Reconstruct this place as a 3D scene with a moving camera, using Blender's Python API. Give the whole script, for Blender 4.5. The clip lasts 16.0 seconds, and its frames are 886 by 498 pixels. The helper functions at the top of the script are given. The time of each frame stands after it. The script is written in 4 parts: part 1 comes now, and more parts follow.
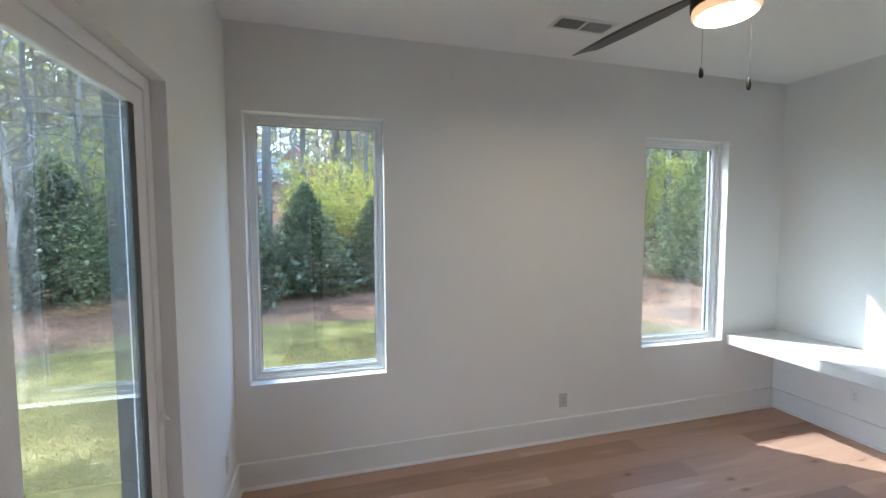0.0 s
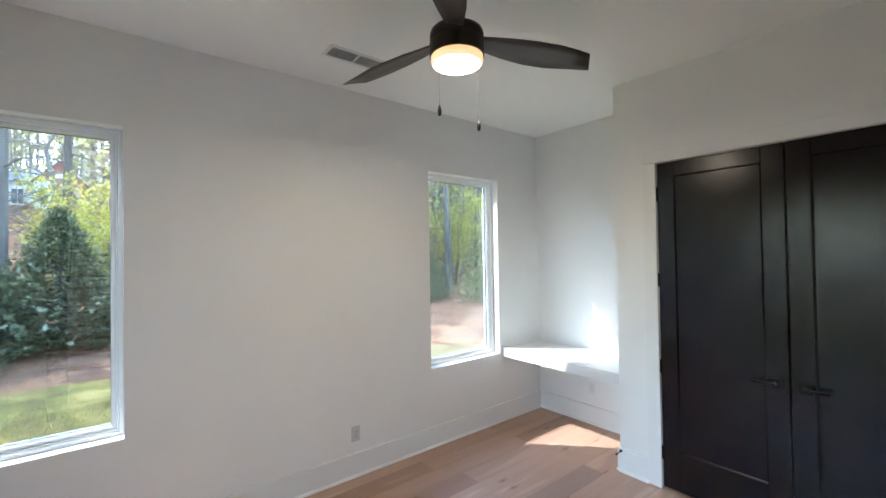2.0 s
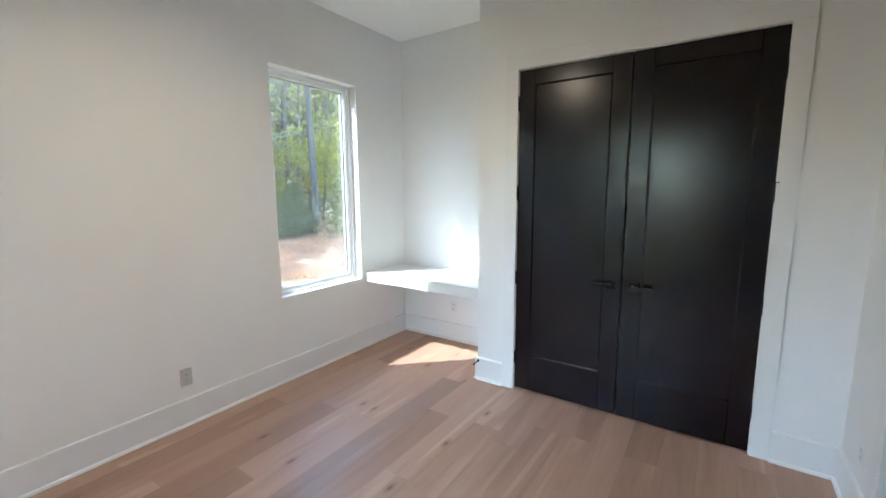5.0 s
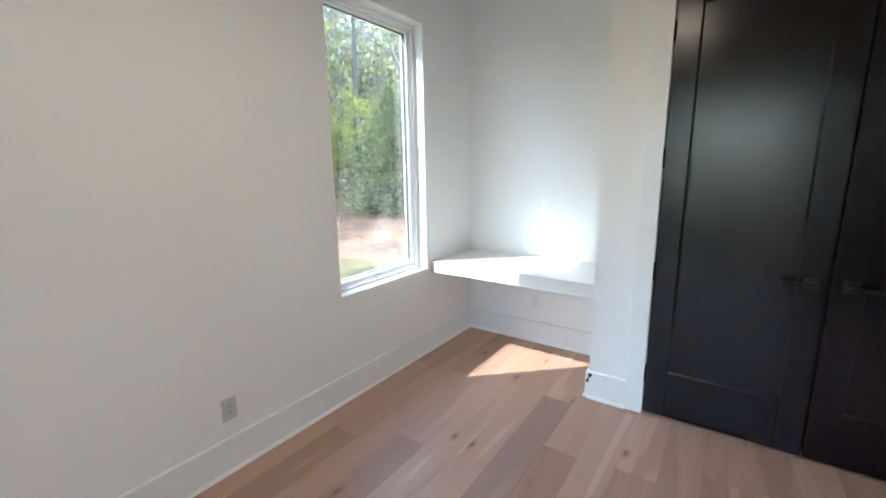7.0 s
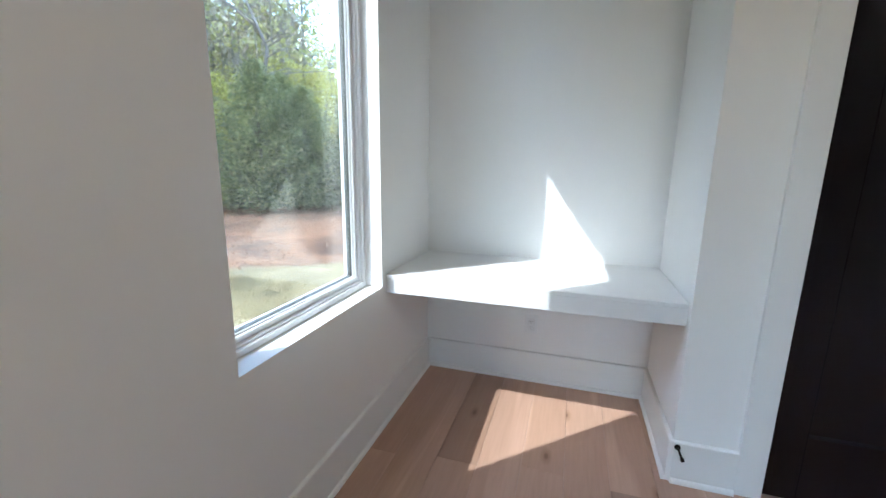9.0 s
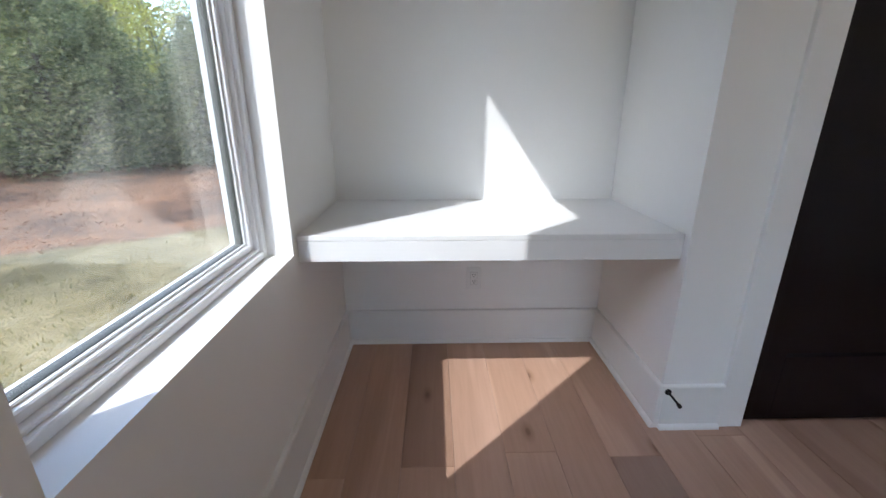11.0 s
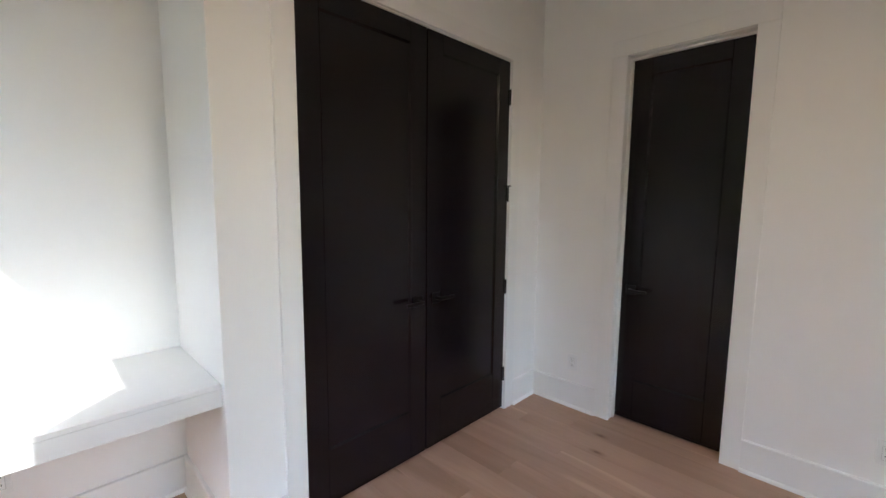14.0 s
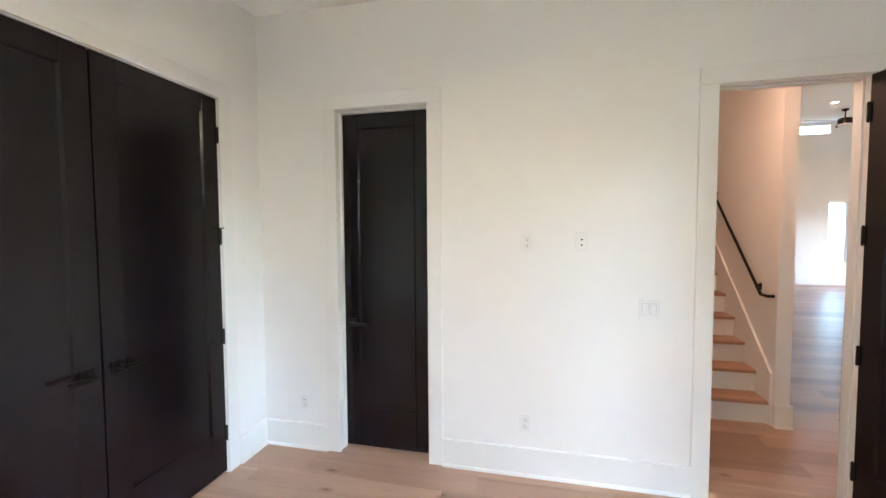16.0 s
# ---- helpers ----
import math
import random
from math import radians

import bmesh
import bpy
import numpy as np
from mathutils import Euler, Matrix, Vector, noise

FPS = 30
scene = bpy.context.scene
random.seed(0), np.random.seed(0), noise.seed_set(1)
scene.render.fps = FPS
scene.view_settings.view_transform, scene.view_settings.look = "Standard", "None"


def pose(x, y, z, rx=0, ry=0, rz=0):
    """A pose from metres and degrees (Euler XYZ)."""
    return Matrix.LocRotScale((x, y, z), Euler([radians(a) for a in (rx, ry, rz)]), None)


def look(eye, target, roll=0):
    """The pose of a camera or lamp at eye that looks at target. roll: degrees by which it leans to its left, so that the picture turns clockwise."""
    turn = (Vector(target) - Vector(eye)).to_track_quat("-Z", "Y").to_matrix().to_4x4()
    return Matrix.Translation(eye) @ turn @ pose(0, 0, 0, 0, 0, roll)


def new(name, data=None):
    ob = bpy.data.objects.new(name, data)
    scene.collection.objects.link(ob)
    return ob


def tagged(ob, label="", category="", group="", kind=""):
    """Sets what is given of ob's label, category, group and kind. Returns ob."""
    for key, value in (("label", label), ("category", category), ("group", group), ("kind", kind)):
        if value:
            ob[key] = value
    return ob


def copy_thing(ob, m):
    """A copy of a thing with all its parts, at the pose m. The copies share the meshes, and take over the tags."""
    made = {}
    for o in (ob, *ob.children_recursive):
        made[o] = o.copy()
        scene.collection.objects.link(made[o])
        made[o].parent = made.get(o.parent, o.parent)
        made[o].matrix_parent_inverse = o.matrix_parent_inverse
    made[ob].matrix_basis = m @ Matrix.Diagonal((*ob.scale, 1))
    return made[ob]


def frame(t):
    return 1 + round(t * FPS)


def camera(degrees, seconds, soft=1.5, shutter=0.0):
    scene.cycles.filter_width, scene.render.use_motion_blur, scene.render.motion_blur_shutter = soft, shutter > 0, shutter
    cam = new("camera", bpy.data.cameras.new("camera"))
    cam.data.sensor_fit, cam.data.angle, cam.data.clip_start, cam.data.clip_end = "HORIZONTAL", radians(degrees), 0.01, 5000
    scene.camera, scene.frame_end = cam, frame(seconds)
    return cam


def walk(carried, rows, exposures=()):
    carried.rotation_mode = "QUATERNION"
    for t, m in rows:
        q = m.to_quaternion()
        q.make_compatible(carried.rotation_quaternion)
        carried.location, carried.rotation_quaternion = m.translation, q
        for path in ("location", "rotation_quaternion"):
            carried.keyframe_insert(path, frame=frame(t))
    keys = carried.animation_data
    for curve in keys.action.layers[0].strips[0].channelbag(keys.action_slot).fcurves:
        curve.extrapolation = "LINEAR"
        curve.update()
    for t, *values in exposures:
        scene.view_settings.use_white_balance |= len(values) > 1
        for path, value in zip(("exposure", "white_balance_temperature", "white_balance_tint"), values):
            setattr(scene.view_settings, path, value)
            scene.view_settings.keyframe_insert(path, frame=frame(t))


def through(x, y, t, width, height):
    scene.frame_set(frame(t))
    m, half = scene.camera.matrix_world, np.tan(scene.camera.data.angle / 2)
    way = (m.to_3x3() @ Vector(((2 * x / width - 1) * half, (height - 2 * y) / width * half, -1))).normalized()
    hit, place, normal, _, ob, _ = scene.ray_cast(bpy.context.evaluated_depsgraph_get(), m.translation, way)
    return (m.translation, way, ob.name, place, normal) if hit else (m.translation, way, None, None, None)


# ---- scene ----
cam = camera(94.1, 16.0)
PATH = [
    (0, (-3.606, -3.028, 1.838), (-3.074, -1.103, 1.716), -0.2),
    (0.5, (-3.526, -3.053, 1.872), (-2.819, -1.183, 1.819), -0.2),
    (1, (-3.439, -3.085, 1.811), (-2.551, -1.293, 1.833), -0.7),
    (1.5, (-3.339, -3.105, 1.799), (-2.274, -1.413, 1.837), -0.9),
    (2, (-3.249, -3.121, 1.793), (-2.005, -1.555, 1.821), -0.9),
    (2.5, (-3.168, -3.129, 1.764), (-1.758, -1.711, 1.766), -1.1),
    (3, (-3.071, -3.162, 1.743), (-1.556, -1.858, 1.693), -1.0),
    (3.5, (-3.035, -3.151, 1.721), (-1.437, -1.953, 1.612), -1.0),
    (4, (-3.021, -3.124, 1.678), (-1.365, -2.018, 1.501), -0.9),
    (6.5, (-2.756, -2.348, 1.555), (-1.161, -1.202, 1.177), -0.8),
    (7, (-2.649, -2.013, 1.541), (-1.043, -0.886, 1.152), -0.8),
    (7.5, (-2.43, -1.708, 1.49), (-0.777, -0.646, 1.114), -1.0),
    (8, (-2.238, -1.411, 1.44), (-0.509, -0.473, 1.079), 0.1),
    (10.5, (-1.321, -0.438, 1.173), (0.593, -0.376, 0.6), 0.0),
    (11, (-1.321, -0.468, 1.168), (0.581, -0.511, 0.55), 0.0),
    (11.5, (-1.35, -0.555, 1.217), (0.54, -0.744, 0.589), 0.0),
    (12, (-1.381, -0.623, 1.312), (0.479, -1.023, 0.694), 0.5),
    (12.5, (-1.437, -0.65, 1.402), (0.366, -1.322, 0.856), 1.1),
    (13, (-1.604, -0.716, 1.441), (0.131, -1.63, 1.045), 0.4),
    (13.5, (-1.657, -0.772, 1.521), (-0.08, -1.957, 1.189), 0.8),
    (14, (-1.724, -0.828, 1.518), (-0.328, -2.242, 1.292), 0.5),
    (14.5, (-1.81, -0.869, 1.542), (-0.603, -2.455, 1.38), 0.4),
    (15, (-1.838, -0.861, 1.594), (-0.862, -2.602, 1.46), -0.0),
    (15.5, (-1.936, -0.882, 1.59), (-1.185, -2.733, 1.493), -0.2),
    (16, (-2.025, -0.929, 1.626), (-1.568, -2.873, 1.525), -0.3),
]

walk(cam, [(t, look(e, a, r)) for t, e, a, r in PATH],
     exposures=[(0.0, 3.42, 5600, 0), (2.0, 3.76, 5680, 0), (4.0, 3.94, 5700, -1), (7.0, 3.80, 5720, 0), (8.0, 3.56, 5580, -1), (11.0, 2.70, 5980, 8),
                (13.0, 3.16, 6150, 7), (14.0, 3.74, 6250, 6), (15.0, 4.14, 6150, 2), (16.0, 4.78, 5950, 0)])

# ---- light ----
SUN_DIR = Vector((0.66, -0.70, -1.0)).normalized()
world = bpy.data.worlds.new("sky")
scene.world = world
world.use_nodes = True
wn = world.node_tree.nodes
sky = wn.new("ShaderNodeTexSky")
sky.sky_type = "NISHITA"
sky.sun_disc = False
sky.sun_elevation = math.asin(-SUN_DIR.z)
sky.sun_rotation = math.atan2(-SUN_DIR.x, -SUN_DIR.y)
wn["Background"].inputs["Strength"].default_value = 0.17
world.node_tree.links.new(sky.outputs[0], wn["Background"].inputs["Color"])

sun_data = bpy.data.lights.new("sun", "SUN")
sun_data.energy, sun_data.angle, sun_data.color = 0.70, radians(0.55), (1.0, 0.97, 0.92)
sun = new("sun", sun_data)
sun.matrix_world = look((-20, 22, 32), Vector((-20, 22, 32)) + SUN_DIR)


def area(name, eye, target, sx, sy, power, colour=(1, 1, 1)):
    d = bpy.data.lights.new(name, "AREA")
    d.shape, d.size, d.size_y, d.energy, d.color = "RECTANGLE", sx, sy, power, colour
    ob = new(name, d)
    ob.matrix_world = look(eye, target)
    return ob


# ---- materials ----
def nodes_of(name):
    m = bpy.data.materials.new(name)
    m.use_nodes = True
    t = m.node_tree
    return m, t, t.nodes["Principled BSDF"]


def add(t, kind, **inputs):
    n = t.nodes.new(kind)
    for k, v in inputs.items():
        n.inputs[k.replace("_", " ")].default_value = v
    return n


def coords(t, space="Object", scale=(1, 1, 1)):
    tc = t.nodes.new("ShaderNodeTexCoord")
    mp = add(t, "ShaderNodeMapping", Scale=scale)
    t.links.new(tc.outputs[space], mp.inputs["Vector"])
    return mp


def ramp(t, fac, stops):
    r = t.nodes.new("ShaderNodeValToRGB")
    els = r.color_ramp.elements
    while len(els) < len(stops):
        els.new(0.5)
    for e, (p, c) in zip(els, stops):
        e.position, e.color = p, (*c, 1)
    t.links.new(fac, r.inputs["Fac"])
    return r


def bump(t, bsdf, height, strength, distance):
    b = add(t, "ShaderNodeBump", Strength=strength, Distance=distance)
    t.links.new(height, b.inputs["Height"])
    t.links.new(b.outputs[0], bsdf.inputs["Normal"])
    return b


def paint(name, a, b, rough, grain=180.0, relief=0.12, metallic=0.0):
    """Brushed or rolled paint: two close tones in wide blotches, and a fine stipple."""
    m, t, p = nodes_of(name)
    mp = coords(t)
    wide = add(t, "ShaderNodeTexNoise", Scale=1.3, Detail=4.0, Roughness=0.6)
    fine = add(t, "ShaderNodeTexNoise", Scale=grain, Detail=2.0)
    for n in (wide, fine):
        t.links.new(mp.outputs[0], n.inputs["Vector"])
    r = ramp(t, wide.outputs["Fac"], [(0.3, a), (0.7, b)])
    t.links.new(r.outputs[0], p.inputs["Base Color"])
    rr = add(t, "ShaderNodeMapRange", To_Min=rough - 0.05, To_Max=rough + 0.06)
    t.links.new(wide.outputs["Fac"], rr.inputs["Value"])
    t.links.new(rr.outputs[0], p.inputs["Roughness"])
    p.inputs["Metallic"].default_value = metallic
    bump(t, p, fine.outputs["Fac"], relief, 0.0015)
    return m


M_WALL = paint("wall_paint", (0.825, 0.822, 0.81), (0.845, 0.842, 0.83), 0.6, 140, 0.03)
M_CEIL = paint("ceiling_paint", (0.905, 0.905, 0.89), (0.92, 0.92, 0.905), 0.8, 120, 0.04)
M_TRIM = paint("trim_paint", (0.80, 0.80, 0.79), (0.82, 0.82, 0.81), 0.58, 60, 0.03)
M_VINYL = paint("window_vinyl", (0.85, 0.86, 0.87), (0.87, 0.88, 0.89), 0.33, 40, 0.02)
M_DESK = paint("desk_paint", (0.74, 0.745, 0.745), (0.77, 0.775, 0.775), 0.34, 90, 0.05)
M_DOOR = paint("black_door_paint", (0.0050, 0.0034, 0.0052), (0.0062, 0.0042, 0.0064), 0.23, 220, 0.06)
M_DOOR.node_tree.nodes["Principled BSDF"].inputs["Specular IOR Level"].default_value = 0.32
M_BLACK = paint("black_metal", (0.004, 0.004, 0.0045), (0.007, 0.0065, 0.007), 0.42, 90, 0.03)
M_BLACK.node_tree.nodes["Principled BSDF"].inputs["Specular IOR Level"].default_value = 0.25
M_BRONZE = paint("dark_bronze", (0.016, 0.011, 0.009), (0.026, 0.017, 0.013), 0.38, 60, 0.03, 0.6)
M_BLADE = paint("blade_laminate", (0.055, 0.050, 0.050), (0.075, 0.066, 0.064), 0.42, 60, 0.05)
M_PLATE = paint("plate_plastic", (0.79, 0.795, 0.79), (0.81, 0.815, 0.81), 0.3, 40, 0.01)
# plate plastic greyed to carry shade: one outlet and the gaps round rockers
M_PLATE_SHADE = paint("plate_plastic_shade", (0.56, 0.56, 0.55), (0.60, 0.60, 0.59), 0.35, 40, 0.01)
M_SLOT = paint("slot_dark", (0.06, 0.06, 0.06), (0.09, 0.09, 0.09), 0.6)
M_GREY = paint("grey_gasket", (0.06, 0.065, 0.06), (0.09, 0.095, 0.09), 0.55)
M_DUCT = paint("duct_dark", (0.05, 0.05, 0.05), (0.07, 0.07, 0.07), 0.7)
M_SUBFLOOR = paint("subfloor", (0.09, 0.06, 0.04), (0.12, 0.08, 0.05), 0.8)
M_SIDING = paint("house_siding", (0.80, 0.79, 0.76), (0.85, 0.84, 0.81), 0.7, 20)
M_SHINGLE = paint("roof_shingle", (0.24, 0.24, 0.245), (0.34, 0.335, 0.33), 0.9, 9, 0.5)
M_BRICK = paint("house_brick", (0.40, 0.17, 0.12), (0.50, 0.24, 0.18), 0.85, 14, 0.5)
M_FOUND = paint("outer_siding", (0.60, 0.60, 0.58), (0.66, 0.66, 0.64), 0.7, 20)


def oak(name, tones, rough=0.36):
    m, t, p = nodes_of(name)
    info = t.nodes.new("ShaderNodeObjectInfo")
    geo = t.nodes.new("ShaderNodeNewGeometry")
    both = add(t, "ShaderNodeMath")
    t.links.new(info.outputs["Random"], both.inputs[0])
    t.links.new(geo.outputs["Random Per Island"], both.inputs[1])
    tc = t.nodes.new("ShaderNodeTexCoord")
    off = add(t, "ShaderNodeVectorMath")
    off.operation = "ADD"
    sc = add(t, "ShaderNodeVectorMath")
    sc.operation = "SCALE"
    sc.inputs[0].default_value = (37.0, 61.0, 13.0)
    t.links.new(both.outputs[0], sc.inputs["Scale"])
    t.links.new(tc.outputs["Object"], off.inputs[0])
    t.links.new(sc.outputs[0], off.inputs[1])
    def stretched(scale, sx, sy, detail=6.0, dist=0.0):
        mp = add(t, "ShaderNodeMapping", Scale=(sx, sy, 1))
        t.links.new(off.outputs[0], mp.inputs["Vector"])
        n = add(t, "ShaderNodeTexNoise", Scale=scale, Detail=detail, Roughness=0.62, Distortion=dist)
        t.links.new(mp.outputs[0], n.inputs["Vector"])
        return n
    broad = stretched(1.5, 0.30, 4.2, 1.5, 0.7)
    grain = stretched(9.0, 0.5, 9.0, 8.0, 0.3)
    pores = stretched(60.0, 0.16, 5.0, 3.0)
    knots = add(t, "ShaderNodeTexVoronoi", Scale=1.5)
    knots.voronoi_dimensions = "2D"
    kmap = add(t, "ShaderNodeMapping", Scale=(0.7, 1.6, 1))
    t.links.new(off.outputs[0], kmap.inputs["Vector"])
    t.links.new(kmap.outputs[0], knots.inputs["Vector"])
    fr = add(t, "ShaderNodeMath")
    fr.operation = "FRACT"
    t.links.new(both.outputs[0], fr.inputs[0])
    tone = ramp(t, fr.outputs[0], tones)
    streak = ramp(t, broad.outputs["Fac"], [(0.26, (0.76, 0.72, 0.68)), (0.46, (1, 1, 1)), (0.60, (1.0, 1.0, 1.0)), (0.66, (1.24, 1.28, 1.32))])
    gr = ramp(t, grain.outputs["Fac"], [(0.30, (0.82, 0.79, 0.76)), (0.60, (1.05, 1.05, 1.05))])
    kn = ramp(t, knots.outputs["Distance"], [(0.012, (0.38, 0.29, 0.23)), (0.03, (0.72, 0.65, 0.60)), (0.07, (1, 1, 1))])
    out = tone.outputs[0]
    for layer, k in ((streak, 0.85), (gr, 0.40), (kn, 0.85)):
        mx = t.nodes.new("ShaderNodeMix")
        mx.data_type, mx.blend_type = "RGBA", "MULTIPLY"
        mx.inputs["Factor"].default_value = k
        t.links.new(out, mx.inputs["A"])
        t.links.new(layer.outputs[0], mx.inputs["B"])
        out = mx.outputs["Result"]
    t.links.new(out, p.inputs["Base Color"])
    rr = add(t, "ShaderNodeMapRange", To_Min=rough - 0.06, To_Max=rough + 0.12)
    t.links.new(grain.outputs["Fac"], rr.inputs["Value"])
    t.links.new(rr.outputs[0], p.inputs["Roughness"])
    bump(t, p, pores.outputs["Fac"], 0.25, 0.0012)
    return m


M_OAK = oak("oak_planks", [(0.0, (0.31, 0.188, 0.132)), (0.22, (0.415, 0.258, 0.182)), (0.6, (0.475, 0.306, 0.222)), (0.88, (0.425, 0.268, 0.192)), (1.0, (0.32, 0.212, 0.166))])
M_TREAD = oak("oak_treads", [(0.0, (0.36, 0.21, 0.13)), (1.0, (0.42, 0.25, 0.16))], 0.4)


def glass_material():
    m, t, p = nodes_of("window_glass")
    t.nodes.remove(p)
    clear = add(t, "ShaderNodeBsdfTransparent", Color=(0.985, 0.992, 0.988, 1))
    gloss = add(t, "ShaderNodeBsdfGlossy", Color=(1, 1, 1, 1), Roughness=0.0)
    face = add(t, "ShaderNodeLayerWeight", Blend=0.5)
    power = t.nodes.new("ShaderNodeMath")
    power.operation = "POWER"
    power.inputs[1].default_value = 5.0
    t.links.new(face.outputs["Facing"], power.inputs[0])
    fres = t.nodes.new("ShaderNodeMath")
    fres.operation = "MULTIPLY_ADD"
    fres.inputs[1].default_value, fres.inputs[2].default_value = 0.955, 0.045
    t.links.new(power.outputs[0], fres.inputs[0])
    mix = t.nodes.new("ShaderNodeMixShader")
    t.links.new(fres.outputs[0], mix.inputs[0])
    t.links.new(clear.outputs[0], mix.inputs[1])
    t.links.new(gloss.outputs[0], mix.inputs[2])
    t.links.new(mix.outputs[0], t.nodes["Material Output"].inputs["Surface"])
    return m


M_GLASS = glass_material()


def glow(name, colour, strength):
    m, t, p = nodes_of(name)
    p.inputs["Base Color"].default_value = (0.9, 0.88, 0.84, 1)
    p.inputs["Roughness"].default_value = 0.4
    p.inputs["Emission Color"].default_value = (*colour, 1)
    p.inputs["Emission Strength"].default_value = strength
    return m


M_LAMP = glow("lamp_diffuser", (1.0, 0.76, 0.52), 3.2)
M_RIM = glow("lamp_rim", (1.0, 0.50, 0.22), 0.09)
M_CAN = glow("recessed_lamp", (1.0, 0.72, 0.5), 3.0)


def leaf_material(name, stops, through=0.35, rough=0.55):
    m, t, p = nodes_of(name)
    geo = t.nodes.new("ShaderNodeNewGeometry")
    r = ramp(t, geo.outputs["Random Per Island"], stops)
    t.links.new(r.outputs[0], p.inputs["Base Color"])
    p.inputs["Roughness"].default_value = rough
    tr = t.nodes.new("ShaderNodeBsdfTranslucent")
    t.links.new(r.outputs[0], tr.inputs["Color"])
    mix = t.nodes.new("ShaderNodeMixShader")
    mix.inputs[0].default_value = through
    t.links.new(p.outputs[0], mix.inputs[1])
    t.links.new(tr.outputs[0], mix.inputs[2])
    t.links.new(mix.outputs[0], t.nodes["Material Output"].inputs["Surface"])
    return m


# the palest stop paints white glints onto a few sprays
M_CONIFER = leaf_material("evergreen_leaves", [(0.0, (0.042, 0.056, 0.025)), (0.45, (0.100, 0.120, 0.055)), (0.8, (0.20, 0.215, 0.115)), (1.0, (0.46, 0.46, 0.32))], 0.28, 0.30)
M_SPRING = leaf_material("spring_leaves", [(0.0, (0.36, 0.34, 0.05)), (0.6, (0.54, 0.50, 0.10)), (1.0, (0.66, 0.58, 0.22))], 0.55)
# the pale upper stops put sunlit sprays into the leaf colour
M_HOLLY = leaf_material("broad_evergreen_leaves", [(0.0, (0.065, 0.08, 0.032)), (0.45, (0.19, 0.215, 0.088)), (0.8, (0.37, 0.375, 0.16)), (1.0, (0.58, 0.54, 0.30))], 0.36, 0.33)
M_NEEDLE = leaf_material("pine_needles", [(0.0, (0.04, 0.07, 0.025)), (1.0, (0.09, 0.12, 0.04))], 0.3)
M_FARLEAF = leaf_material("wood_leaves", [(0.0, (0.22, 0.185, 0.15)), (0.3, (0.40, 0.34, 0.27)), (0.5, (0.31, 0.31, 0.11)), (0.8, (0.55, 0.52, 0.20)), (1.0, (0.55, 0.48, 0.38))], 0.55)
M_GRASS = leaf_material("grass_blades", [(0.0, (0.12, 0.100, 0.020)), (0.5, (0.215, 0.180, 0.034)), (0.8, (0.29, 0.240, 0.060)), (1.0, (0.44, 0.35, 0.14))], 0.5)
M_STRAW = leaf_material("pine_straw_litter", [(0.0, (0.20, 0.09, 0.045)), (0.6, (0.36, 0.18, 0.09)), (1.0, (0.52, 0.30, 0.17))], 0.3, 0.8)


def bark_material(name, dark, light):
    m, t, p = nodes_of(name)
    mp = coords(t, "Object", (1, 1, 0.22))
    n = add(t, "ShaderNodeTexVoronoi", Scale=14.0)
    w = add(t, "ShaderNodeTexNoise", Scale=3.0, Detail=5.0)
    t.links.new(mp.outputs[0], n.inputs["Vector"])
    t.links.new(mp.outputs[0], w.inputs["Vector"])
    r = ramp(t, w.outputs["Fac"], [(0.3, dark), (0.7, light)])
    t.links.new(r.outputs[0], p.inputs["Base Color"])
    p.inputs["Roughness"].default_value = 0.9
    bump(t, p, n.outputs["Distance"], 0.8, 0.03)
    return m


M_BARK = bark_material("pine_bark", (0.085, 0.07, 0.06), (0.19, 0.16, 0.14))
M_GREYBARK = bark_material("grey_bark", (0.14, 0.115, 0.10), (0.29, 0.25, 0.22))


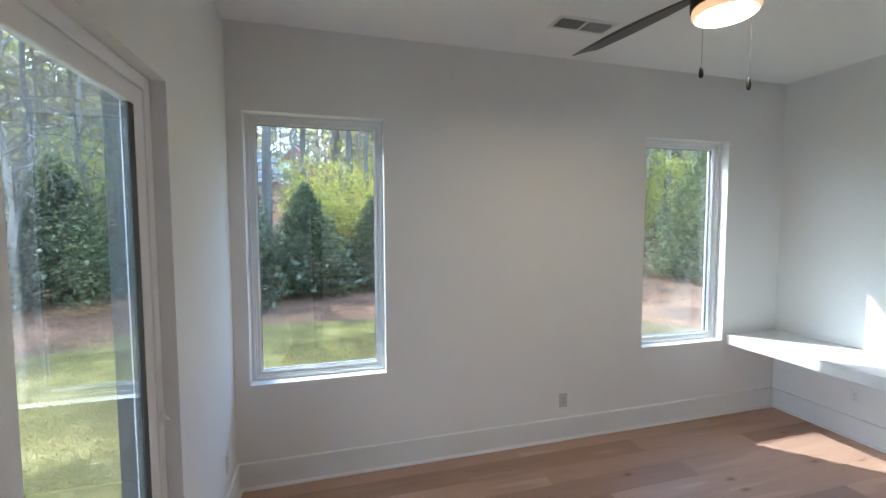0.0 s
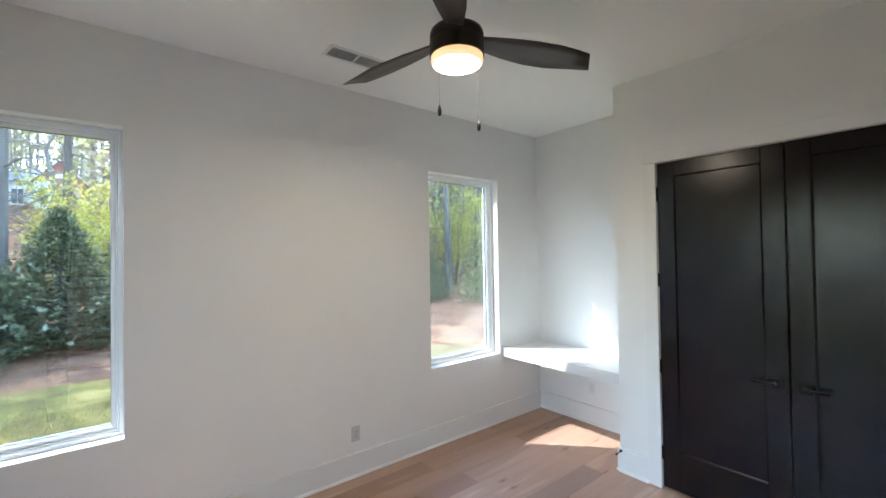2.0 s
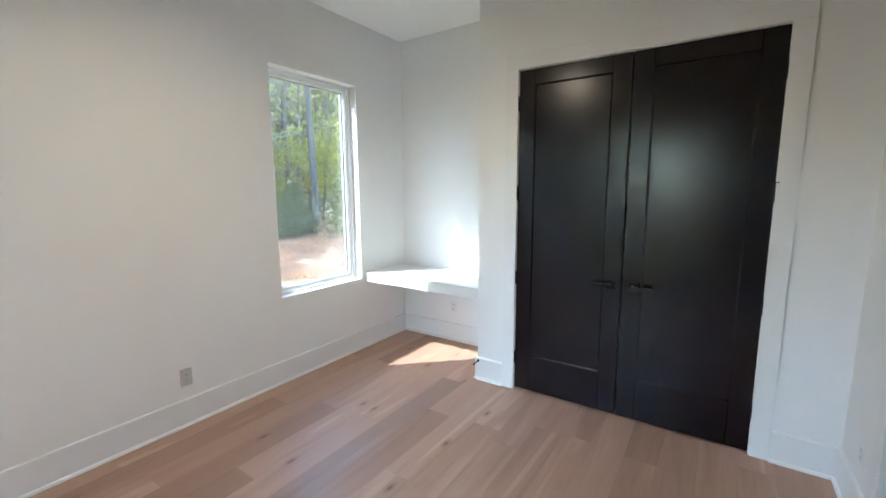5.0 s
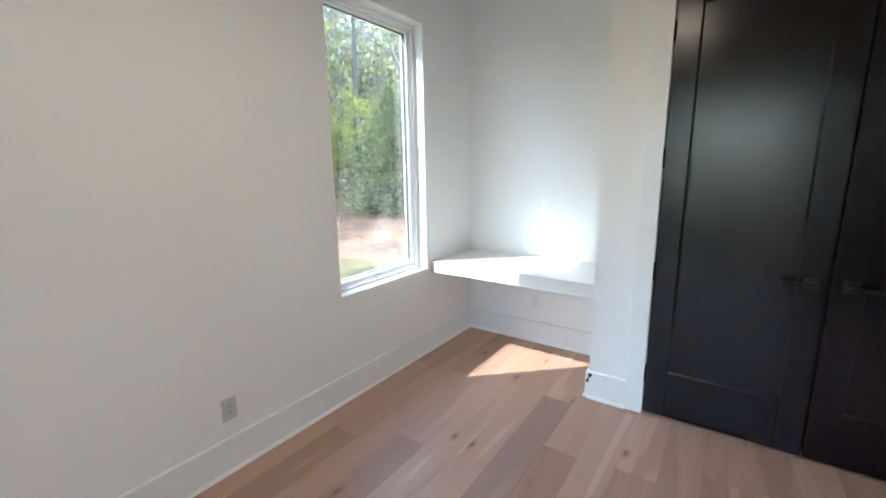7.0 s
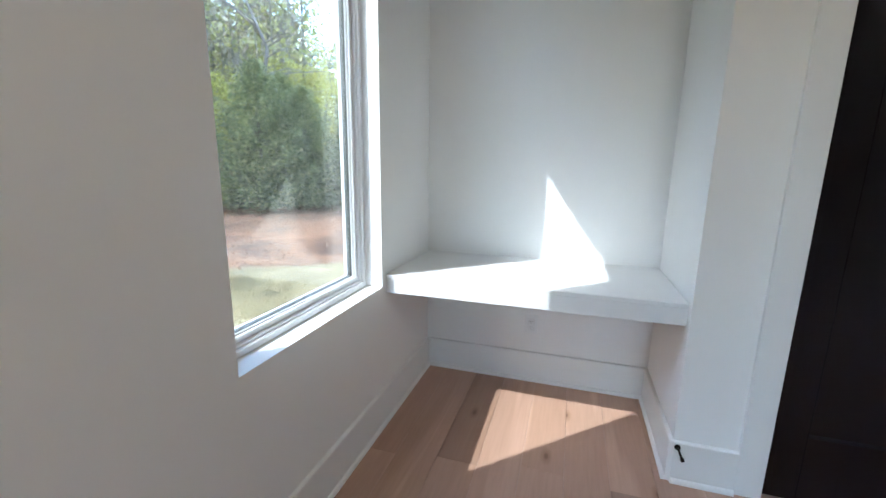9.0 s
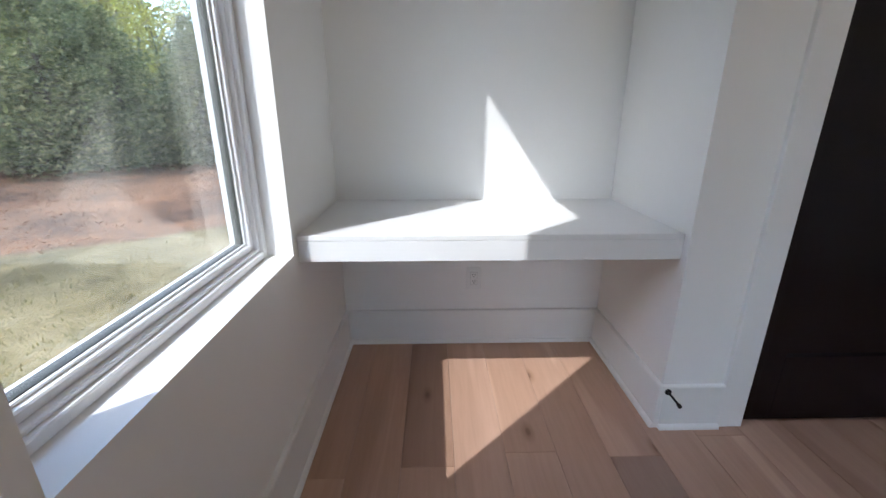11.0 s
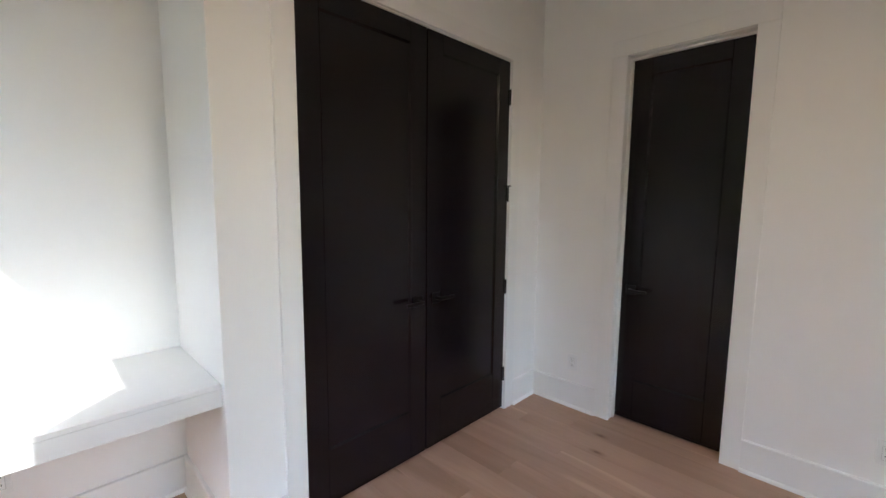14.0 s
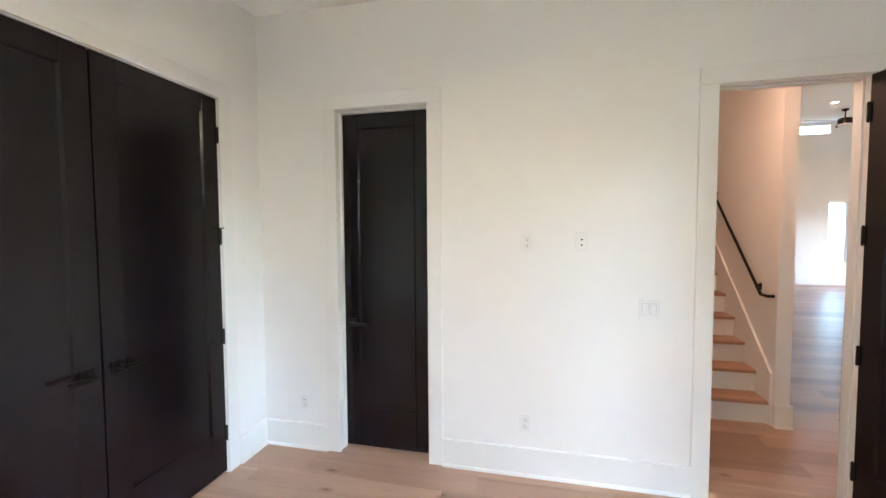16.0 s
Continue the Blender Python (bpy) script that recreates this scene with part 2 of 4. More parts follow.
def ground_material():
    """Lawn with thin dry patches; past a wavering edge, pine straw and leaf litter."""
    m, t, p = nodes_of("lawn_and_straw")
    tc = t.nodes.new("ShaderNodeTexCoord")
    sep = t.nodes.new("ShaderNodeSeparateXYZ")
    t.links.new(tc.outputs["Object"], sep.inputs[0])
    def noise_at(scale, detail):
        n = add(t, "ShaderNodeTexNoise", Scale=scale, Detail=detail, Roughness=0.65)
        t.links.new(tc.outputs["Object"], n.inputs["Vector"])
        return n
    wob, patch, fine, litter = noise_at(0.35, 3.0), noise_at(0.9, 5.0), noise_at(28.0, 4.0), noise_at(9.0, 6.0)
    green = ramp(t, patch.outputs["Fac"], [(0.38, (0.100, 0.078, 0.016)), (0.50, (0.200, 0.160, 0.032)), (0.62, (0.36, 0.275, 0.085))])
    dry = ramp(t, patch.outputs["Fac"], [(0.36, (0.15, 0.108, 0.042)), (0.5, (0.30, 0.220, 0.098)), (0.66, (0.42, 0.315, 0.165))])
    straw = ramp(t, litter.outputs["Fac"], [(0.3, (0.13, 0.06, 0.032)), (0.55, (0.32, 0.155, 0.075)), (0.75, (0.50, 0.26, 0.135))])
    # tree-shade dapples painted into the straw colour as dark and light patches
    dapple = ramp(t, patch.outputs["Fac"], [(0.38, (0.42, 0.40, 0.40)), (0.50, (0.80, 0.78, 0.76)), (0.60, (1.12, 1.10, 1.05))])
    beds = t.nodes.new("ShaderNodeMix")
    beds.data_type, beds.blend_type = "RGBA", "MULTIPLY"
    beds.inputs["Factor"].default_value = 1.0
    t.links.new(straw.outputs[0], beds.inputs["A"])
    t.links.new(dapple.outputs[0], beds.inputs["B"])
    def calc(op, a, b, c=None):
        n = t.nodes.new("ShaderNodeMath")
        n.operation = op
        for k, v in enumerate((a, b, c)):
            if isinstance(v, (int, float)):
                n.inputs[k].default_value = v
            elif v is not None:
                t.links.new(v, n.inputs[k])
        return n.outputs[0]
    # the bed's edge bows out from the house, with a wavering line
    off = calc("ADD", sep.outputs["X"], 3.5)
    bow = calc("MULTIPLY_ADD", calc("MULTIPLY", off, off), 0.06, sep.outputs["Y"])
    edge = calc("MULTIPLY_ADD", wob.outputs["Fac"], 2.2, bow)
    fac = add(t, "ShaderNodeMapRange", From_Min=7.9, From_Max=8.2)
    t.links.new(edge, fac.inputs["Value"])
    thin = add(t, "ShaderNodeMapRange", From_Min=-1.5, From_Max=2.5)
    t.links.new(calc("MULTIPLY_ADD", patch.outputs["Fac"], 1.5, sep.outputs["X"]), thin.inputs["Value"])
    lawn = t.nodes.new("ShaderNodeMix")
    lawn.data_type = "RGBA"
    t.links.new(thin.outputs[0], lawn.inputs["Factor"])
    t.links.new(green.outputs[0], lawn.inputs["A"])
    t.links.new(dry.outputs[0], lawn.inputs["B"])
    mx = t.nodes.new("ShaderNodeMix")
    mx.data_type = "RGBA"
    t.links.new(fac.outputs[0], mx.inputs["Factor"])
    t.links.new(lawn.outputs["Result"], mx.inputs["A"])
    t.links.new(beds.outputs["Result"], mx.inputs["B"])
    t.links.new(mx.outputs["Result"], p.inputs["Base Color"])
    p.inputs["Roughness"].default_value = 0.95
    bump(t, p, fine.outputs["Fac"], 0.9, 0.05)
    return m


M_GROUND = ground_material()


# ---- building blocks ----
def finish(ob, bm, mat):
    me = ob if isinstance(ob, bpy.types.Mesh) else ob.data
    bmesh.ops.recalc_face_normals(bm, faces=bm.faces[:])
    bm.to_mesh(me)
    bm.free()
    me.materials.append(mat)


def mesh_ob(name, bm, mat):
    me = bpy.data.meshes.new(name)
    finish(me, bm, mat)
    return new(name, me)


def part(name, bm, material, parent, label=""):
    ob = mesh_ob(name, bm, material)
    ob.parent = parent
    return tagged(ob, label)


def thing(name, at, label, category, group="", rz=0.0, kind=""):
    ob = new(name)
    ob.empty_display_size = 0.05
    ob.matrix_world = pose(*at, 0, 0, rz)
    return tagged(ob, label, category, group, kind)


def structure(name, bm, mat, label="", category=""):
    return tagged(mesh_ob(name, bm, mat), label, category, "", "structure")


def box(x0, x1, y0, y1, z0, z1, bevel=0.0, bm=None, seg=1):
    bm = bm or bmesh.new()
    x0, x1, y0, y1, z0, z1 = min(x0, x1), max(x0, x1), min(y0, y1), max(y0, y1), min(z0, z1), max(z0, z1)
    v = [bm.verts.new((x, y, z)) for z in (z0, z1) for x, y in ((x0, y0), (x1, y0), (x1, y1), (x0, y1))]
    fs = [bm.faces.new([v[i] for i in f]) for f in ((3, 2, 1, 0), (4, 5, 6, 7), (0, 1, 5, 4), (1, 2, 6, 5), (2, 3, 7, 6), (3, 0, 4, 7))]
    if bevel:
        es = list({e for f in fs for e in f.edges})
        bmesh.ops.bevel(bm, geom=es, offset=bevel, segments=seg, affect="EDGES", profile=0.5)
    return bm


def tube(a, b, r0, r1=None, n=16, bm=None, caps=True):
    """A round bar from a to b."""
    bm = bm or bmesh.new()
    r1 = r0 if r1 is None else r1
    a, b = Vector(a), Vector(b)
    q = (b - a).to_track_quat("Z", "Y")
    rings = []
    for c, r in ((a, r0), (b, r1)):
        rings.append([bm.verts.new(c + q @ Vector((r * math.cos(i * math.tau / n), r * math.sin(i * math.tau / n), 0))) for i in range(n)])
    for i in range(n):
        bm.faces.new((rings[0][i], rings[0][(i + 1) % n], rings[1][(i + 1) % n], rings[1][i]))
    if caps:
        bm.faces.new(rings[0][::-1])
        bm.faces.new(rings[1])
    return bm


def lathe(profile, n=32, bm=None, at=(0, 0, 0)):
    """Turns (radius, height) pairs round the z axis."""
    bm = bm or bmesh.new()
    rings = []
    for r, z in profile:
        if r < 1e-5:
            rings.append([bm.verts.new((at[0], at[1], at[2] + z))])
        else:
            rings.append([bm.verts.new((at[0] + r * math.cos(i * math.tau / n), at[1] + r * math.sin(i * math.tau / n), at[2] + z)) for i in range(n)])
    for p, q in zip(rings, rings[1:]):
        for i in range(n):
            j = (i + 1) % n
            loop = [p[i % len(p)], p[j % len(p)], q[j % len(q)], q[i % len(q)]]
            loop = list(dict.fromkeys(loop))
            if len(loop) > 2:
                bm.faces.new(loop)
    return bm


def smooth(ob):
    ob.data.polygons.foreach_set("use_smooth", [True] * len(ob.data.polygons))
    return ob


def holed(axis, a0, a1, d0, d1, z0, z1, holes):
    """A wall along x or y from a0 to a1, d0 to d1 thick, with (start, end, low, high) openings, as one mesh of abutting blocks."""
    bm = bmesh.new()
    def block(s, e, lo, hi):
        if e - s > 1e-4 and hi - lo > 1e-4:
            box(s, e, d0, d1, lo, hi, 0, bm) if axis == "x" else box(d0, d1, s, e, lo, hi, 0, bm)
    at = a0
    for s, e, lo, hi in sorted(holes):
        block(at, s, z0, z1)
        block(s, e, z0, lo)
        block(s, e, hi, z1)
        at = e
    block(at, a1, z0, z1)
    bmesh.ops.remove_doubles(bm, verts=bm.verts[:], dist=1e-5)
    return bm


# ---- the room ----
XW, XE, YS, ZC = -4.243, 0.662, -3.62, 3.165
YA = -1.338            # face of the closet's side wall, in the desk alcove
W1 = (-4.145, -3.212, 0.728, 2.592)
W2 = (-0.932, -0.010, 0.722, 2.584)
SL = (-2.715, -1.045, 0.02, 2.43)   # sliding door in the west wall, along y
SD = (-1.288, -0.624)               # narrow door in the south wall, along x
EN = (-3.735, -3.012)                # entry in the south wall, along x
DH = 2.445

structure("wall_north", holed("x", XW, XE, 0.0, 0.2, 0.0, ZC, [W1, W2]), M_WALL, "white painted drywall with two tall windows", "wall")
structure("wall_west", holed("y", YS - 0.13, 0.2, XW - 0.2, XW, 0.0, ZC, [SL]), M_WALL, "white painted drywall round a sliding glass door", "wall")
structure("wall_east", box(XE, XE + 0.2, YS - 0.14, 0.2, 0, ZC), M_WALL, "white painted drywall at the back of the desk alcove", "wall")
structure("wall_south", holed("x", XW, XE, YS - 0.13, YS, 0, ZC, [(SD[0] - 0.02, SD[1] + 0.02, 0, DH + 0.025), (EN[0] - 0.02, EN[1] + 0.02, 0, DH + 0.003)]), M_WALL, "white painted drywall with two door openings", "wall")
structure("wall_closet_side", box(0.0, XE, YA - 0.11, YA, 0, ZC), M_WALL, "white painted side wall of the desk alcove", "wall")
structure("wall_closet_front", holed("y", YS, YA - 0.11, 0.0, 0.11, 0, ZC, [(-3.215, -1.672, 0, 2.476)]), M_WALL, "white painted drywall round the closet doors", "wall")
structure("ceiling", box(XW, XE, YS, 0, ZC, ZC + 0.12), M_CEIL, "flat white painted ceiling", "ceiling")
structure("roof_slab", box(XW - 0.5, XE + 0.5, -4.6, 0.5, ZC + 0.13, ZC + 0.4), M_FOUND, "roof above the room", "roof")


def board(name, pts, label, height=0.188, depth=0.018, shoe=True):
    """A baseboard along an L of (x0, y0, x1, y1, nx, ny) runs: flat board with an eased top, and a shoe moulding."""
    for k, (x0, y0, x1, y1, nx, ny) in enumerate(pts):
        bm = bmesh.new()
        d = Vector((x1 - x0, y1 - y0, 0))
        n = Vector((nx, ny, 0))
        prof = [(0, 0), (depth, 0), (depth, height - 0.004), (depth - 0.004, height), (0, height)]
        a = [bm.verts.new(Vector((x0, y0, 0)) + n * p + Vector((0, 0, h))) for p, h in prof]
        b = [bm.verts.new(Vector((x0, y0, 0)) + d + n * p + Vector((0, 0, h))) for p, h in prof]
        for i in range(5):
            j = (i + 1) % 5
            bm.faces.new((a[i], a[j], b[j], b[i]))
        bm.faces.new(a[::-1]), bm.faces.new(b)
        ob = structure(name, bm, M_TRIM, label, "baseboard")
        if shoe:
            bm = bmesh.new()
            prof = [(depth, 0.0)] + [(depth + 0.014 * math.cos(u), 0.019 * math.sin(u)) for u in (0, 0.4, 0.8, 1.2, math.pi / 2)]
            a = [bm.verts.new(Vector((x0, y0, 0)) + n * p + Vector((0, 0, h))) for p, h in prof]
            b = [bm.verts.new(Vector((x0, y0, 0)) + d + n * p + Vector((0, 0, h))) for p, h in prof]
            for i in range(len(prof)):
                j = (i + 1) % len(prof)
                bm.faces.new((a[i], a[j], b[j], b[i]))
            bm.faces.new(a[::-1]), bm.faces.new(b)
            structure("shoe_moulding", bm, M_TRIM, "white quarter-round shoe moulding on the floor", "trim")


CAS = 0.098
BL = "tall flat white painted baseboard"
board("baseboard", [(XW + 0.015, 0, XE, 0, 0, -1), (XW, SL[1] + 0.0, XW, 0, 1, 0), (XE, YA, XE, -0.015, -1, 0), (-0.015, YA, XE - 0.015, YA, 0, 1),
                    (0, -1.672 + CAS, 0, YA, -1, 0), (0, YS + 0.015, 0, -3.215 - CAS, -1, 0),
                    (SD[1] + CAS, YS, -0.015, YS, 0, 1), (EN[1] + CAS, YS, SD[0] - CAS, YS, 0, 1), (XW, YS, EN[0] - CAS, YS, 0, 1),
                    (XW, YS + 0.015, XW, SL[0], 1, 0)], BL)


def casing(name, axis, face, out, a0, a1, top, sides=(True, True), head=CAS, label="flat white painted door casing", floor_z=0.0):
    """Two legs and a head of flat stock round an opening; out is the side on which it stands proud."""
    root = tagged(new(name), label, "door casing", "", "structure")
    d0, d1 = face - 0.003 * out, face + 0.018 * out
    for nm, s, e, lo, hi in (("leg", a0 - CAS, a0, floor_z, top), ("leg", a1, a1 + CAS, floor_z, top), ("head", a0 - CAS, a1 + CAS, top + 0.0008, top + head)):
        bm = box(s, e, d0, d1, lo, hi, 0.0018) if axis == "x" else box(d0, d1, s, e, lo, hi, 0.0018)
        part(nm, bm, M_TRIM, root)
    return root


def jamb(name, axis, d0, d1, a0, a1, top, stop_at):
    """A door lining with its stop bead."""
    root = tagged(new(name), "white painted door jamb with a stop bead", "door jamb", "", "structure")
    def b(s, e, p, q, lo, hi):
        return box(s, e, p, q, lo, hi, 0.0012) if axis == "x" else box(p, q, s, e, lo, hi, 0.0012)
    for s, e, lo, hi in ((a0 - 0.019, a0, 0, top), (a1, a1 + 0.019, 0, top), (a0 - 0.019, a1 + 0.019, top + 0.0005, top + 0.019)):
        part("lining", b(s, e, d0, d1, lo, hi), M_TRIM, root)
    p, q = stop_at
    for s, e, lo, hi in ((a0, a0 + 0.011, 0, top - 0.011), (a1 - 0.011, a1, 0, top - 0.011), (a0, a1, top - 0.0108, top)):
        part("stop_bead", b(s, e, p, q, lo, hi), M_TRIM, root)
    return root


casing("closet_casing", "y", 0.0, -1, -3.215, -1.672, 2.468, label="flat white painted casing round the closet doors")
casing("narrow_door_casing", "x", YS, 1, SD[0], SD[1], DH + 0.012)
casing("entry_casing", "x", YS, 1, EN[0], EN[1], DH - 0.01)
jamb("narrow_door_jamb", "x", YS - 0.13, YS, SD[0] - 0.004, SD[1] + 0.004, DH + 0.008, (YS - 0.085, YS - 0.05))
jamb("entry_jamb", "x", YS - 0.13, YS, EN[0], EN[1], DH - 0.016, (YS - 0.085, YS - 0.045))
jamb("closet_jamb", "y", 0.0, 0.11, -3.213, -1.674, 2.464, (0.05, 0.085))


def panel_door(name, width, height, label, group=""):
    """A one-panel door leaf in its own space: hinge edge at x 0, face at y 0 looking to -y, floor gap 8 mm."""
    root = thing(name, (0, 0, 0), label, "door", group)
    st, rail_top, rail_low, th, z0 = 0.118, 0.105, 0.285, 0.035, 0.008
    z1 = z0 + height
    for x in (0.0, width - st):
        part("stile", box(x, x + st, 0, th, z0, z1, 0.0025), M_DOOR, root)
    part("rail", box(st + 0.0004, width - st - 0.0004, 0, th, z0, z0 + rail_low, 0.002), M_DOOR, root)
    part("rail", box(st + 0.0004, width - st - 0.0004, 0, th, z1 - rail_top, z1, 0.002), M_DOOR, root)
    part("panel", box(st - 0.004, width - st + 0.004, 0.0115, th - 0.0115, z0 + rail_low - 0.004, z1 - rail_top + 0.004), M_DOOR, root)
    # sloped sticking round the panel
    bm = bmesh.new()
    a = (st, width - st, z0 + rail_low, z1 - rail_top)
    w = 0.009
    o = [(a[0], a[2]), (a[1], a[2]), (a[1], a[3]), (a[0], a[3])]
    i = [(a[0] + w, a[2] + w), (a[1] - w, a[2] + w), (a[1] - w, a[3] - w), (a[0] + w, a[3] - w)]
    ov = [bm.verts.new((x, 0.003, z)) for x, z in o]
    iv = [bm.verts.new((x, 0.0112, z)) for x, z in i]
    bv = [bm.verts.new((x, 0.0112, z)) for x, z in o]
    for k in range(4):
        j = (k + 1) % 4
        bm.faces.new((ov[k], ov[j], iv[j], iv[k]))
        bm.faces.new((iv[k], iv[j], bv[j], bv[k]))
        bm.faces.new((bv[k], bv[j], ov[j], ov[k]))
    part("panel_moulding", bm, M_DOOR, root)
    return root


def lever(parent, x, z, way, y=0.0, side=-1):
    """A black lever handle: rectangular rose, neck and a flat bar."""
    h = part("handle", box(x - 0.032, x + 0.032, y, y + side * 0.009, z - 0.032, z + 0.032, 0.003), M_BLACK, parent, "matte black lever handle")
    part("neck", tube((x, y + side * 0.009, z), (x, y + side * 0.048, z), 0.0105), M_BLACK, h)
    part("bar", box(x - 0.012 * way, x + 0.115 * way, y + side * 0.042, y + side * 0.054, z - 0.009, z + 0.009, 0.003), M_BLACK, h)


def hinges(parent, x, zs, y=0.0, side=-1):
    for z in zs:
        h = part("hinge", tube((x, y + side * 0.006, z - 0.05), (x, y + side * 0.006, z + 0.05), 0.0075, n=12), M_BLACK, parent, "black butt hinge")
        for s in (-1, 1):
            part("finial", tube((x, y + side * 0.006, z + s * 0.05), (x, y + side * 0.006, z + s * 0.056), 0.006, 0.003, n=10), M_BLACK, h)
        part("leaf", box(x - 0.012, x + 0.012, y, y + side * 0.002, z - 0.05, z + 0.05), M_BLACK, h)


HZ = (0.265, 0.915, 1.57, 2.225)
# closet pair: faces look to -x; leaf space x runs along world -y for the first, +y (mirrored by handing) for the second
LW = 0.765
d = panel_door("closet_door", LW, 2.446, "tall black-brown one-panel closet door, shut", "pair of closet doors")
hinges(d, -0.004, HZ)
lever(d, LW - 0.07, 0.945, -1)
d.matrix_world = pose(0.004, -1.676, 0.006, 0, 0, -90)
d = panel_door("closet_door", LW, 2.446, "tall black-brown one-panel closet door with a hinge-pin stop, shut", "pair of closet doors")
hinges(d, LW + 0.004, HZ)
lever(d, 0.07, 0.945, 1)
part("pin_stop", tube((LW - 0.022, -0.016, 1.625), (LW + 0.013, -0.020, 1.628), 0.0045, n=10), M_BLACK, d, "black hinge-pin door stop")
d.matrix_world = pose(0.004, -1.676 - LW - 0.008, 0.006, 0, 0, -90)

# narrow door, set back in its jamb
SW = SD[1] - SD[0]
d = panel_door("narrow_door", SW, 2.435, "narrow tall black-brown one-panel door, shut")
lever(d, 0.066, 0.93, 1)
# its face looks to +y
d.matrix_world = pose(SD[1], YS - 0.088, 0.004, 0, 0, 180)
# entry door, swung wide into the room
d = panel_door("entry_door", 0.735, 2.412, "tall black-brown one-panel door, wide open into the room")
hinges(d, 0.0, HZ)
lever(d, 0.665, 0.93, -1)
lever(d, 0.665, 0.93, -1, 0.035, 1)
d.matrix_world = pose(EN[0] + 0.012, YS + 0.012, 0.004, 0, 0, 97)


# ---- windows ----
def window(name, x0, x1, z0, z1):
    root = tagged(new(name), "tall fixed white vinyl window set in a drywall reveal", "window", "", "structure")
    ya, yb = 0.085, 0.185
    def ring(nm, inset, width, y0, y1, bevel=0.003, mat=M_VINYL):
        a0, a1, b0, b1 = x0 + inset, x1 - inset, z0 + inset, z1 - inset
        for s in ((a0, a0 + width, b0, b1), (a1 - width, a1, b0, b1), (a0 + width + 0.0003, a1 - width - 0.0003, b0, b0 + width), (a0 + width + 0.0003, a1 - width - 0.0003, b1 - width, b1)):
            part(nm, box(s[0], s[1], y0, y1, s[2], s[3], bevel), mat, root)
    ring("frame", 0.001, 0.023, ya, yb)
    ring("stop", 0.024, 0.011, ya + 0.012, yb - 0.004)
    ring("sash", 0.035, 0.020, ya + 0.026, yb - 0.008)
    ring("glazing_bead", 0.055, 0.006, ya + 0.038, yb - 0.016, 0.002)
    ring("gasket", 0.061, 0.0015, ya + 0.046, ya + 0.07, 0, M_GREY)
    for y in (ya + 0.050, ya + 0.066):
        p = part("pane", box(x0 + 0.062, x1 - 0.062, y, y + 0.003, z0 + 0.062, z1 - 0.062), M_GLASS, root, "clear window glass")
        p.visible_shadow = False
    return root


window("window_1", *W1)
window("window_2", *W2)


def slider():
    root = tagged(new("door_1"), "white-framed sliding glass patio door, shut", "sliding door", "", "structure")
    y0, y1, z0, z1 = SL
    xa, xb = XW - 0.15, XW - 0.06
    part("frame", box(xa, xb, y1 - 0.05, y1 - 0.001, z0, z1 - 0.001, 0.003), M_VINYL, root)
    part("frame", box(xa, xb, y0 + 0.001, y0 + 0.05, z0, z1 - 0.001, 0.003), M_VINYL, root)
    part("frame", box(xa, xb, y0 + 0.0505, y1 - 0.0505, z1 - 0.055, z1 - 0.001, 0.003), M_VINYL, root)
    part("track", box(xa, xb, y0 + 0.0505, y1 - 0.0505, z0, z0 + 0.04, 0.003), M_VINYL, root)
    ym = -1.905
    for nm, a, b, xo in (("fixed_panel", ym - 0.03, y1 - 0.052, xb - 0.008), ("sliding_panel", y0 + 0.052, ym + 0.05, xb - 0.042)):
        lo, hi = z0 + 0.042, z1 - 0.058
        panel = part(nm, box(xo - 0.03, xo, b - 0.075, b, lo, hi, 0.003), M_VINYL, root)
        part("stile", box(xo - 0.03, xo, a, a + 0.075, lo, hi, 0.003), M_VINYL, panel)
        part("rail", box(xo - 0.03, xo, a + 0.0755, b - 0.0755, lo, lo + 0.11, 0.003), M_VINYL, panel)
        part("rail", box(xo - 0.03, xo, a + 0.0755, b - 0.0755, hi - 0.075, hi, 0.003), M_VINYL, panel)
        part("gasket", box(xo - 0.028, xo - 0.003, b - 0.118, b - 0.0755, lo + 0.1105, hi - 0.0755), M_GREY, panel, "dark weatherstrip")
        for x in (xo - 0.022, xo - 0.009):
            p = part("pane", box(x, x + 0.003, a + 0.0755, b - 0.1185, lo + 0.1105, hi - 0.0755), M_GLASS, panel, "clear door glass")
            p.visible_shadow = False
    part("outer_jamb", box(XW - 0.225, xa - 0.0005, y1 - 0.014, y1 - 0.001, z0, z1 - 0.001, 0.003), M_GREY, root, "dark outer trim")
    lock = part("latch", box(xb, xb + 0.012, y1 - 0.045, y1 - 0.018, 1.00, 1.06, 0.004), M_VINYL, root, "small white latch")
    part("lever", tube((xb + 0.012, y1 - 0.032, 1.03), (xb + 0.035, y1 - 0.05, 1.022), 0.006, 0.004), M_VINYL, lock)


slider()

# ---- desk ----
desk = thing("floating_desk", (0.030, YA + 0.002, 0.684), "thick white painted built-in floating desk in the alcove", "desk")
DX, DY = XE - 0.032, -YA - 0.004
part("desktop", box(0, DX, 0, DY, 0.075, 0.094, 0.002, seg=2), M_DESK, desk)
part("front_board", box(0.0005, 0.019, 0, DY, 0.0, 0.0745, 0.0015), M_DESK, desk)
part("underside", box(0.0195, DX, 0, DY, 0.002, 0.016), M_DESK, desk)


